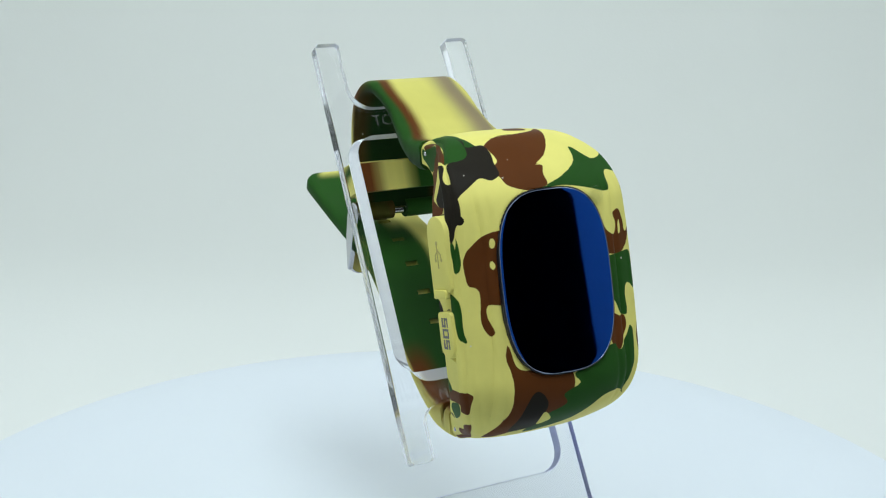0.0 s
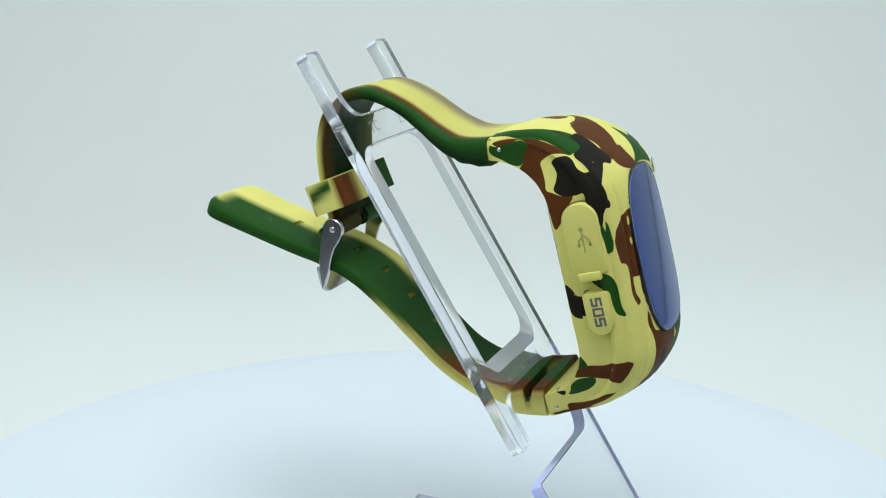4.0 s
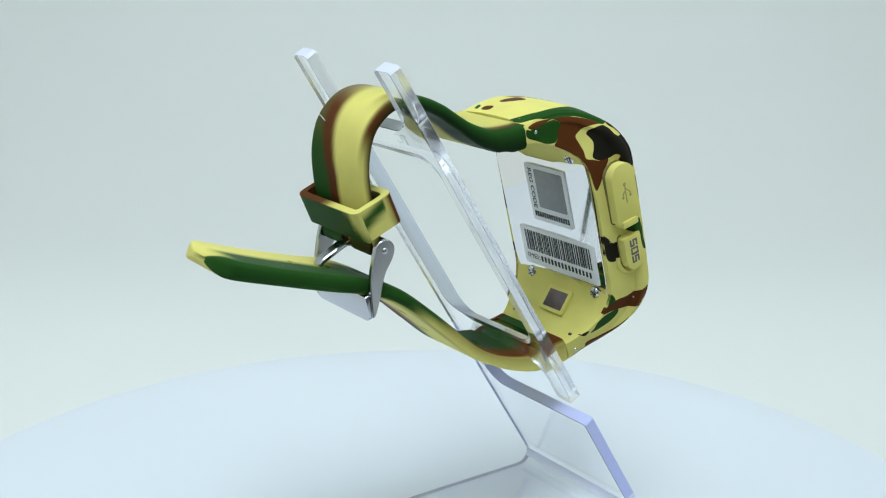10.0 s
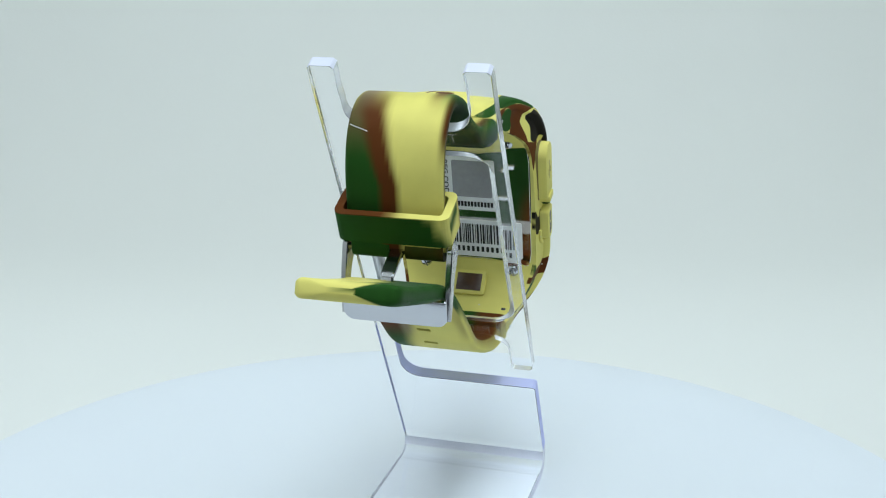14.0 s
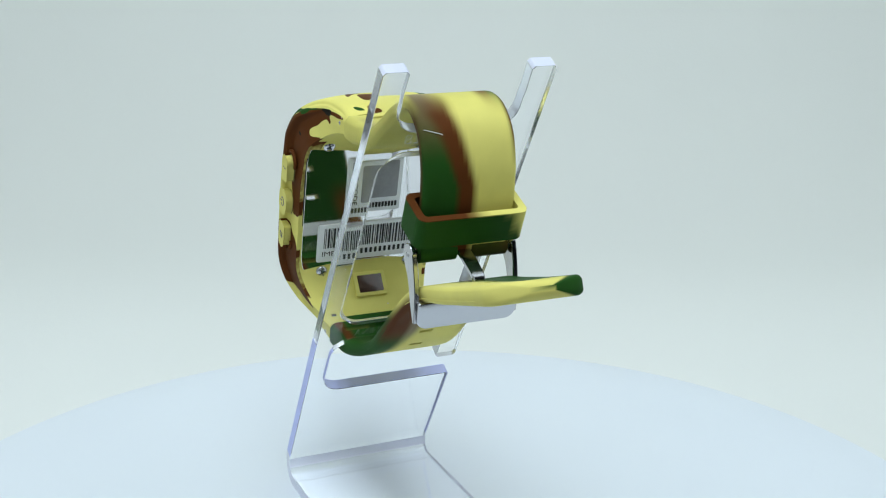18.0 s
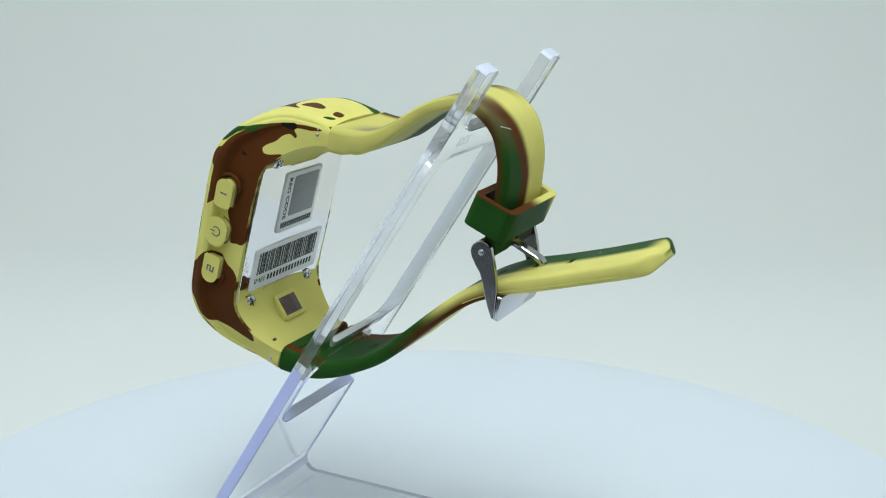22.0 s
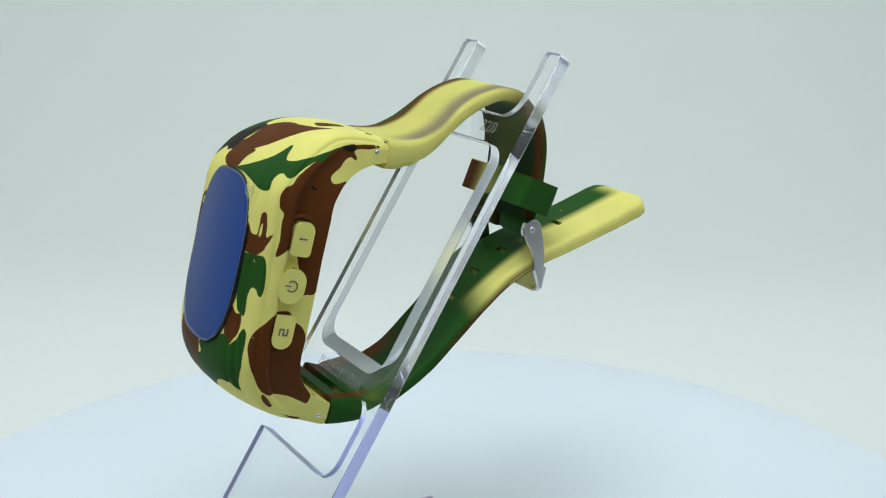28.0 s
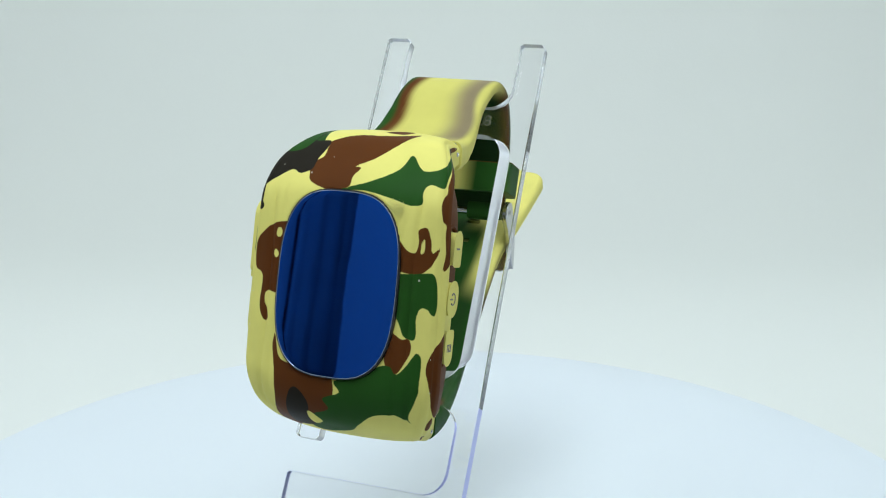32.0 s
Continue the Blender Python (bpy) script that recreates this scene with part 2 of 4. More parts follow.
tent_wall("ceiling", (-440, -480, 700), (440, 640, 706), "white cloth roof of the photo tent")


def front_flap():
    """The half-open front flap of the tent, hanging in loose upright folds."""
    n = 60
    rows = []
    for z in (-30, 330, 690):
        for k in range(n + 1):
            f = k / n
            fold = 5 * math.sin(31 * f + 0.002 * z) + 3 * math.sin(77 * f + 1) + 2 * math.sin(143 * f)
            rows.append((-432 + 184 * f + fold * 0.94, -306 - 500 * f + fold * 0.34, z))
    ob = mesh_part("wall_front", rows, grid_faces(3, n + 1), CLOTH, None, "", 60)
    mod = ob.modifiers.new("cloth", "SOLIDIFY")
    mod.thickness, mod.offset = 0.002, 0
    tagged(ob, "half-open white cloth front flap of the photo tent", "wall", kind="structure")


front_flap()


def front_panel():
    """The front cloth behind the camera, with an opening for the lens low in its middle."""
    v, f = [], []
    for x0, x1, z0, z1 in ((-265, -92, -30, 690), (96, 240, -30, 690), (-92, 96, 200, 690)):
        k = len(v)
        v += [(x, y, z) for x in (x0, x1) for y in (-312, -307) for z in (z0, z1)]
        f += [tuple(k + q for q in g) for g in ((0, 1, 3, 2), (4, 6, 7, 5), (0, 4, 5, 1), (2, 3, 7, 6), (0, 2, 6, 4), (1, 5, 7, 3))]
    tagged(mesh_part("wall_south", v, f, CLOTH, None, "", 0), "white cloth front panel of the photo tent with a lens opening", "wall", kind="structure")


front_panel()


def room_shell():
    v = [(x, y, z) for x in (-1500, 1500) for y in (-1900, 900) for z in (-40, 1700)]
    f = [(0, 1, 3, 2), (4, 6, 7, 5), (0, 4, 5, 1), (2, 3, 7, 6), (0, 2, 6, 4), (1, 5, 7, 3)]
    ob = mesh_part("wall_room", v, f, ROOM, None, "", 0)
    mod = ob.modifiers.new("thick", "SOLIDIFY")
    mod.thickness, mod.offset = 0.02, 1
    tagged(ob, "dim studio room round the photo tent", "wall", kind="structure")


room_shell()


def turntable():
    root = tagged(new("turntable"), "round white turntable with a smooth satin top", "turntable")
    lathe("platter", [(0, 0), (60, 0), (110, 0), (122.5, 0), (124.3, -0.4), (125, -1.6), (125, -6.5), (124.5, -7), (0, -7)], root)
    lathe("drum", [(0, -7), (123.2, -7), (123.2, -19), (122, -21), (0, -21)], root)
    return root


def lathe(name, rings, parent):
    """A round body from (radius, height) rings; the first and last lie on the axis."""
    n = 128
    verts = [(r * math.cos(2 * math.pi * k / n), r * math.sin(2 * math.pi * k / n), z) for r, z in rings[1:-1] for k in range(n)]
    verts += [(0, 0, rings[0][1]), (0, 0, rings[-1][1])]
    rows = len(rings) - 2
    faces = grid_faces(rows, n, True)
    top, low = rows * n, rows * n + 1
    faces += [(k, (k + 1) % n, top) for k in range(n)] + [((rows - 1) * n + k, (rows - 1) * n + (k + 1) % n, low) for k in range(n)]
    return mesh_part(name, verts, faces, PLATTER, parent, "", 40)


TURNTABLE = turntable()

# ---------------------------------------------------------------- acrylic stand
LEAN = (0.5323, 0.8466)      # up along the sheet, in y and z
HEAD = (19.3, 106.0)        # its top edge
XS = 0.5                    # its middle


def stand_outline():
    """The sheet from the front: x across, q down from the top; a fork, a window and a slot open at one side."""
    def arc(cx, cq, r, a0, a1, n=7):
        return [(cx + r * math.cos(radians(a0 + (a1 - a0) * k / n)), cq + r * math.sin(radians(a0 + (a1 - a0) * k / n))) for k in range(n + 1)]
    w = 17.7
    outer = [(-w, -84.0), (-w, -74.0), (-w, -0.6), (-w + 0.6, 0), (-12.9, 0), (-12.3, -0.6)]
    outer += [(-12.5, -5.5), (-12.3, -8.2)] + arc(-7.8, -9.5, 4.6, 170, 270) + arc(7.8, -9.5, 4.6, 270, 370) + [(12.3, -8.2), (12.5, -5.5)]
    outer += [(12.3, -0.6), (12.9, 0), (w - 0.6, 0), (w, -0.6), (w, -74.0), (w, -116.5)]
    outer += [(-w, -116.5), (-w, -91.7), (-w + 0.5, -91.2)]
    outer += arc(9.2, -86.7, 4.5, 270, 360) + arc(9.2, -79.0, 4.5, 0, 90)
    outer += arc(-9.2, -78.0, 3.5, 90, 180) + [(-12.7, -84.0), (-13.2, -84.6), (-w + 0.5, -84.6)]
    hole = outline_round(13.6, 24.4, 4.5, 7)
    return outer, [(x, q - 44.6) for x, q in hole]


def acrylic_stand():
    root = tagged(new("watch_stand"), "clear acrylic watch display stand on the turntable", "display stand")
    outer, hole = stand_outline()
    bm = bmesh.new()
    edges = []
    for loop in (outer, hole):
        vs = [bm.verts.new((x * (0.995 - 0.03 * max(0.0, 1 + q / 60)) + XS, HEAD[0] + q * LEAN[0], HEAD[1] + q * LEAN[1])) for x, q in loop]
        edges += [bm.edges.new((vs[i - 1], vs[i])) for i in range(len(vs))]
    bmesh.ops.triangle_fill(bm, edges=edges, use_beauty=True, use_dissolve=False)
    n = Vector((0, -LEAN[1], LEAN[0])) * 1.3
    faces = list(bm.faces)
    ret = bmesh.ops.extrude_face_region(bm, geom=faces)
    moved = [v for v in ret["geom"] if isinstance(v, bmesh.types.BMVert)]
    bmesh.ops.translate(bm, verts=moved, vec=n)
    bmesh.ops.translate(bm, verts=[v for v in bm.verts if v not in set(moved)], vec=-n)
    # the sides of the window widen to the back, its sill slopes to the front
    for v in bm.verts:
        x, q = v.co.x - XS, (v.co.y - HEAD[0]) * LEAN[0] + (v.co.z - HEAD[1]) * LEAN[1]
        if abs(x) < 13.7 and -69.1 < q < -20.1:
            front = (v.co.y - HEAD[0]) * -LEAN[1] + (v.co.z - HEAD[1]) * LEAN[0] > 0
            wide, low = (13.0, 25.5) if front else (14.7, 22.9)
            v.co.x = XS - 0.7 + x * wide / 13.6
            dq = (q + 44.6) * (low / 24.4 - 1) if q < -44.6 else 0.0
            v.co.y += dq * LEAN[0]
            v.co.z += dq * LEAN[1]
    # the bend and the foot plate go on from the lower edge of the sheet
    bmesh.ops.recalc_face_normals(bm, faces=bm.faces)
    low = [f for f in bm.faces if all(abs((v.co.z - HEAD[1]) / LEAN[1] + 116.5) < 2.5 for v in f.verts) and len(f.verts) == 4]
    low = max(low, key=lambda f: f.calc_area())
    a_lean = math.degrees(math.atan2(LEAN[1], LEAN[0]))
    cy, cz = HEAD[0] - 116.5 * LEAN[0], HEAD[1] - 116.5 * LEAN[1]
    turn, steps = 180 - a_lean, 10
    radius = (cz - 1.35) / (1 + math.cos(radians(a_lean)))
    axis = Vector((0, cy + radius * LEAN[1], cz - radius * LEAN[0]))
    face = low
    for k in range(steps):
        ret = bmesh.ops.extrude_discrete_faces(bm, faces=[face])
        face = ret["faces"][0]
        bmesh.ops.rotate(bm, verts=face.verts, cent=axis, matrix=Matrix.Rotation(radians(turn / steps), 3, "X"))
    ret = bmesh.ops.extrude_discrete_faces(bm, faces=[face])
    face = ret["faces"][0]
    bmesh.ops.translate(bm, verts=face.verts, vec=(0, 50, 0))
    bmesh.ops.remove_doubles(bm, verts=bm.verts, dist=0.001)
    bmesh.ops.recalc_face_normals(bm, faces=bm.faces)
    lowest = min(v.co.z for v in bm.verts)
    for v in bm.verts:
        v.co *= MM
    data = bpy.data.meshes.new("sheet")
    bm.to_mesh(data)
    bm.free()
    data.shade_smooth()
    data.set_sharp_from_angle(angle=radians(30))
    data.materials.append(ACRYLIC)
    data.materials.append(CUT_EDGE)
    data.materials.append(LOW_EDGE)
    data.materials.append(INNER_EDGE)
    data.materials.append(FOOT_EDGE)
    for p in data.polygons:      # the sawn rim is less clear than the faces; its piped light is put into its colours
        flat = abs(p.normal.y * -LEAN[1] + p.normal.z * LEAN[0]) > 0.85 or p.center.z < 0.009
        inner = abs(p.center.x - XS * MM) < 0.0165 and p.center.z < 0.104
        foot_rim = p.center.z < 0.009 and (abs(p.normal.x) > 0.6 or p.normal.y > 0.9)
        tip = p.center.z > 0.1035 and p.normal.y * LEAN[0] + p.normal.z * LEAN[1] > 0.6
        slot_side = inner and p.center.x > 0.005 and p.center.z < 0.0405 and not flat
        p.material_index = 4 if foot_rim or tip else 0 if flat else 2 if slot_side or p.center.z < 0.0305 else 3 if inner else 1
    ob = new("sheet", data)
    ob.parent = root
    ob.visible_shadow = False
    mod = ob.modifiers.new("rim", "BEVEL")
    mod.width, mod.segments, mod.limit_method, mod.angle_limit = 0.00016, 2, "ANGLE", radians(40)
    on_sheet = lambda q0: (lambda a, b, c: (XS + a, HEAD[0] + (q0 + b) * LEAN[0] - (1.3 + c) * LEAN[1], HEAD[1] + (q0 + b) * LEAN[1] + (1.3 + c) * LEAN[0]))
    for words, x, q, wide in (("MADE IN CHINA", 0.0, -73.0, 17.5), ("228", 6.4, -17.2, 5.2), ("TC", -6.6, -17.2, 4.0)):
        at = on_sheet(q)
        lettering("moulded_words", words, 3.3, lambda a, b, c, at=at, x=x: at(a + x, b, c), RELIEF, root, 0.03, fit=wide)
    return root, lowest


STAND, STAND_LOW = acrylic_stand()

# ---------------------------------------------------------------- watch
WATCH = tagged(new("smart_watch"), "child's smart watch in camouflage-printed silicone, buckled round an acrylic stand", "watch")
XW = 1.0                    # its middle plane
EH, EN = (0.262, 0.965), (-0.965, 0.262)   # up along the case and out of its face, in y and z

# stations along the case, from the upper strap joint over the face to the lower one: back edge, rim and middle of the front, half width
BACK = [(-16, 88.4), (-19.2, 88.3), (-22.6, 87.5), (-25.5, 86.1), (-27.6, 84.4), (-29, 82.3), (-30, 79), (-31.4, 74.4), (-33, 68), (-34.7, 61.4), (-36.2, 55.3), (-35.4, 51.2), (-33.2, 48), (-31, 46), (-29.3, 44.8), (-28.3, 44.3)]
RIM = [(-15.3, 91.9), (-20.1, 93.3), (-25.4, 94.1), (-30.1, 93.1), (-34.8, 90.8), (-38.5, 86.7), (-40.0, 82.1), (-41.4, 76.0), (-43.1, 69.0), (-44.7, 62.1), (-45.6, 56.4), (-44.8, 51.5), (-42.4, 47.5), (-38.5, 44.4), (-33.7, 42.0), (-29.6, 40.1)]
FRONT = [(-15.8, 92.8), (-20.2, 94.35), (-25.5, 95.0), (-30.0, 94.6), (-35.3, 92.2), (-40.5, 88.3), (-43.0, 83.0), (-44.8, 76.0), (-46.7, 68.6), (-48.5, 61.1), (-49.6, 55.5), (-48.4, 50.8), (-44.9, 47.1), (-39.6, 43.6), (-33.9, 41.4), (-29.7, 39.5)]
HALF = [10.8, 11.3, 12.5, 14.4, 16.3, 17.2, 17.5, 17.8, 17.9, 17.9, 17.8, 16.8, 15, 13.1, 11.9, 11.2]
ROWS = 121
SIDE = 14                   # columns up each side wall
FILLET = 7
ACROSS = 40


def case_section(u):
    """Points round the case from the back edge of one side over the front to the back edge of the other, at station u."""
    b, r, f, w = (curve_at(c, u) for c in (BACK, RIM, FRONT, HALF))
    deep = math.dist(b, r)
    fr = min(2.1, deep * 0.42)
    mix2 = lambda p, q, k: (p[0] + (q[0] - p[0]) * k, p[1] + (q[1] - p[1]) * k)
    half = []
    for k in range(SIDE + 1):
        g = k / SIDE * (1 - fr / deep)
        y, z = mix2(b, r, g)
        rise = min(1.0, max(0.0, (g - 0.66) / 0.11))     # the flank steps out to the rim
        tall = min(1.0, max(0.0, (w - 11.0) / 6.0))
        inset = tall * (0.5 * (1 - g) ** 2 + 1.35 * (1 - rise * rise * (3 - 2 * rise)))
        half.append((w - inset, y, z))
    x0 = half[-1][0]
    bulge = lambda x: 1 - (abs(x) / w) ** 2.8
    flat = x0 - fr
    for k in range(1, FILLET + 1):
        a = radians(90 * k / FILLET)
        x = flat + fr * math.cos(a)
        y, z = mix2(b, r, 1 - fr / deep * (1 - math.sin(a)))
        lift = bulge(flat) * math.sin(a) ** 2
        half.append((x, y + (f[0] - r[0]) * lift, z + (f[1] - r[1]) * lift))
    for k in range(1, ACROSS // 2 + 1):
        x = flat * (1 - k / (ACROSS / 2))
        lift = bulge(x)
        half.append((x, r[0] + (f[0] - r[0]) * lift, r[1] + (f[1] - r[1]) * lift))
    left = [(XW - x, y, z) for x, y, z in half]
    right = [(XW + x, y, z) for x, y, z in half[:-1]][::-1]
    return left + right


COLS = 2 * (SIDE + FILLET + ACROSS // 2) + 1


CASE_GRID = [case_section(15 * i / (ROWS - 1)) for i in range(ROWS)]


# camouflage patches on the case: outlines by row and column of its surface
PATCHES = {"brown": [], "green": [], "black": [], "yellow": []}
PATCHES["brown"].append([(34.3, 29.8), (32.1, 31.8), (28.5, 30.9), (26.0, 30.4), (21.8, 36.3), (21.5, 41.3), (23.6, 30.3), (22.0, 39.6), (19.4, 49.2), (14.9, 55.4), (22.9, 51.6), (28.5, 47.8), (32.1, 44.6), (34.5, 41.0), (34.7, 42.7), (37.2, 41.6), (39.8, 41.5), (41.1, 38.7), (40.6, 35.1), (39.1, 31.8), (36.8, 30.6)])
PATCHES["green"].append([(40.9, 39.1), (37.9, 46.4), (34.1, 51.9), (29.1, 54.2), (33.4, 57.5), (30.5, 63.2), (25.3, 65.7), (19.2, 67.2), (16.6, 67.9), (26.6, 66.7), (32.4, 65.2), (36.7, 63.7), (36.6, 59.7), (38.8, 58.4), (41.8, 58.4), (42.6, 55.9), (41.4, 50.9), (40.4, 44.8)])
PATCHES["black"].append([(63.7, 0.0), (64.7, 2.1), (66.0, 3.5), (66.3, 6.4), (69.4, 6.6), (71.0, 6.9), (71.0, 3.8), (70.7, 1.1), (69.0, 0.0), (66.5, 0.0)])
PATCHES["green"].append([(62.6, 9.0), (62.2, 11.8), (60.7, 14.4), (61.6, 16.8), (63.8, 17.7), (66.8, 17.7), (69.1, 18.6), (68.8, 16.1), (66.6, 15.3), (64.2, 14.9), (64.2, 12.1)])
PATCHES["green"].append([(50.3, 16.4), (53.2, 17.4), (55.6, 17.8), (57.0, 16.7), (54.3, 16.3), (51.5, 15.7)])
PATCHES["brown"].append([(85.4, 0.2), (83.5, 3.0), (82.8, 8.9), (81.1, 14.4), (80.7, 18.8), (83.1, 18.3), (85.8, 17.5), (88.0, 16.8), (87.9, 14.4), (88.0, 10.7), (88.4, 4.8), (89.5, 0.2)])
PATCHES["green"].append([(94.2, 1.2), (91.0, 1.4), (89.3, 3.2), (88.1, 6.6), (89.9, 8.2), (94.0, 8.1), (96.8, 6.9), (101.8, 4.8), (97.8, 2.9)])
PATCHES["green"].append([(80.4, 0.0), (80.8, 0.8), (83.5, 3.0), (85.2, 0.3), (84.0, 0.0)])
PATCHES["brown"].append([(111.9, 17.8), (108.1, 11.9), (103.9, 13.0), (98.3, 13.6), (94.5, 14.5), (93.0, 17.0), (96.3, 17.1), (101.4, 17.0), (107.4, 18.3), (112.0, 19.0)])
PATCHES["brown"].append([(118.1, 17.1), (115.0, 16.9), (112.0, 17.4), (112.6, 19.0), (117.0, 19.4)])
PATCHES["brown"].append([(49.2, 30.2), (49.4, 25.1), (51.4, 22.0), (54.0, 19.6), (56.7, 19.7), (58.8, 20.5), (59.5, 22.5), (61.3, 22.9), (64.3, 22.6), (66.3, 22.9), (67.7, 24.2), (67.2, 25.2), (66.1, 24.9), (64.3, 23.9), (62.3, 24.5), (62.0, 28.2), (56.7, 30.7), (52.6, 30.5)])
PATCHES["brown"].append([(69.2, 27.5), (70.8, 28.2), (73.1, 28.8), (74.3, 30.3), (74.5, 32.8), (75.2, 37.4), (75.9, 41.9), (80.5, 42.5), (82.6, 40.8), (85.9, 42.1), (88.4, 38.9), (93.8, 41.9), (94.9, 35.6), (97.6, 29.1), (102.3, 24.3), (101.4, 20.9), (89.6, 25.7), (85.0, 27.4), (79.0, 28.1), (74.9, 27.8), (71.9, 27.0)])
PATCHES["green"].append([(76.8, 42.6), (74.6, 48.4), (72.6, 52.1), (72.6, 54.4), (74.3, 55.7), (73.2, 57.3), (70.3, 59.5), (72.0, 60.6), (77.0, 60.5), (79.8, 60.4), (85.8, 59.2), (89.3, 60.1), (95.6, 65.0), (87.9, 58.8), (85.6, 56.3), (85.9, 51.4), (90.6, 47.8), (96.1, 44.2), (99.9, 33.4), (89.8, 34.8), (85.4, 41.0), (81.9, 40.0), (79.5, 44.0)])
PATCHES["black"].append([(80.5, 32.4), (80.7, 34.6), (84.6, 36.2), (90.6, 34.9), (95.4, 34.6), (97.3, 27.8), (86.8, 30.0)])
PATCHES["yellow"].append([(87.1, 35.6), (89.0, 37.3), (91.9, 38.1), (94.2, 35.2), (90.6, 34.9)])
PATCHES["brown"].append([(82.8, 41.2), (82.8, 43.9), (84.4, 45.4), (88.6, 43.9), (88.1, 41.9), (85.5, 40.7)])
PATCHES["brown"].append([(49.4, 53.4), (51.9, 55.7), (52.6, 57.7), (50.6, 58.4), (48.1, 58.2), (47.5, 60.0), (50.4, 60.9), (52.6, 61.2), (51.4, 63.7), (53.1, 62.9), (55.7, 60.3), (56.5, 58.5), (56.2, 55.6), (55.1, 53.5)])
PATCHES["yellow"].append([(50.3, 59.0), (49.9, 59.6), (52.2, 59.6), (52.7, 58.9)])
PATCHES["green"].append([(56.9, 52.8), (56.4, 58.5), (56.6, 62.3), (60.0, 63.7), (63.9, 63.4), (62.4, 60.1), (63.9, 58.9), (67.8, 59.0), (67.2, 56.7), (65.3, 55.7), (62.4, 53.8), (60.0, 54.3)])
PATCHES["brown"].append([(66.3, 53.4), (67.7, 56.4), (67.7, 57.9), (69.7, 58.4), (72.4, 57.2), (74.3, 55.7), (73.4, 53.9), (69.7, 52.9)])
PATCHES["brown"].append([(22.1, 66.6), (16.9, 67.1), (12.8, 67.0), (8.6, 66.3), (4.1, 66.2), (5.3, 67.3), (12.4, 69.1), (13.9, 70.8), (13.7, 74.3), (14.7, 75.8), (16.0, 73.3), (19.2, 73.7), (22.1, 75.1), (25.5, 75.1), (28.3, 75.5), (29.4, 77.5), (27.6, 79.4), (23.0, 82.0), (34.0, 82.0), (46.0, 82.0), (58.0, 82.0), (64.0, 82.0), (64.4, 78.7), (64.3, 76.5), (62.0, 76.1), (59.5, 75.0), (58.1, 74.0), (56.4, 73.2), (54.8, 71.3), (54.5, 68.8), (55.3, 67.2), (56.0, 65.1), (52.8, 65.6), (48.6, 65.4), (46.2, 65.5), (45.0, 64.2), (41.7, 63.4), (38.9, 64.0), (37.7, 65.1), (34.9, 65.2), (30.6, 66.0), (25.6, 66.4)])
PATCHES["brown"].append([(67.3, 69.8), (67.8, 67.8), (69.0, 65.9), (70.9, 63.2), (73.8, 62.0), (77.1, 63.1), (82.1, 64.6), (86.0, 65.5), (88.9, 67.1), (90.5, 70.9), (93.0, 74.4), (97.7, 76.3), (101.5, 76.6), (98.5, 80.0), (94.0, 82.0), (86.0, 82.0), (78.0, 82.0), (74.0, 82.0), (71.4, 79.9), (70.0, 77.2), (68.7, 75.5), (67.5, 73.9)])
PATCHES["brown"].append([(88.3, 65.8), (90.2, 66.7), (94.4, 66.7), (95.2, 65.2), (91.8, 65.0)])
PATCHES["brown"].append([(100.5, 65.8), (104.4, 65.6), (109.1, 65.3), (109.0, 63.6), (105.0, 64.4)])
PATCHES["yellow"].append([(50.5, 25.8), (50.6, 26.7), (51.6, 26.9), (52.3, 26.3), (51.8, 25.6)])
PATCHES["yellow"].append([(54.6, 25.6), (54.7, 26.3), (55.5, 26.6), (56.1, 26.1), (55.6, 25.4)])
PATCHES["black"].append([(103.0, 0.0), (99.7, 1.7), (104.1, 4.0), (104.0, 0.0)])
PATCHES["green"].append([(0.0, 28.0), (8.6, 22.6), (16.5, 23.4), (24.0, 26.9), (28.1, 28.4), (30.0, 23.9), (29.2, 17.5), (25.9, 17.2), (20.7, 16.8), (14.7, 16.2), (8.9, 17.4), (1.0, 21.4)])
PATCHES["green"].append([(3.8, 14.6), (8.3, 15.4), (11.6, 15.9), (14.0, 14.6), (15.2, 12.2), (14.8, 8.1), (16.1, 4.3), (14.9, 1.4), (10.2, 0.3), (4.2, 4.1), (1.5, 9.2), (1.6, 15.4)])
PATCHES["brown"].append([(2.6, 16.3), (5.6, 17.3), (11.4, 16.8), (18.1, 16.4), (24.2, 17.1), (28.9, 17.5), (26.8, 15.9), (24.6, 14.1), (23.2, 11.1), (22.7, 7.7), (25.8, 5.3), (29.3, 3.4), (33.0, 1.8), (36.1, 3.4), (38.6, 5.3), (40.0, 8.7), (43.3, 6.3), (46.9, 4.2), (49.3, 2.2), (50.1, 0.8), (45.6, 0.2), (40.2, 0.0), (33.7, 0.0), (27.0, 0.0), (22.0, 0.0), (16.0, 0.0), (16.1, 4.3), (14.4, 8.1), (15.1, 12.2), (14.0, 14.6), (11.5, 16.1), (8.4, 15.2), (5.0, 14.3)])
PATCHES["black"].append([(17.1, 22.3), (21.8, 24.6), (25.5, 25.2), (25.9, 29.8), (29.3, 31.0), (32.9, 30.7), (35.9, 30.8), (37.2, 28.4), (36.1, 25.8), (37.6, 23.1), (39.6, 19.9), (40.8, 18.5), (43.4, 18.7), (45.7, 20.7), (46.9, 19.5), (45.9, 17.8), (42.0, 17.2), (39.1, 16.9), (36.4, 18.0), (33.7, 18.2), (29.8, 18.1), (29.8, 22.9), (28.3, 24.7), (24.9, 24.5), (21.2, 23.7)])
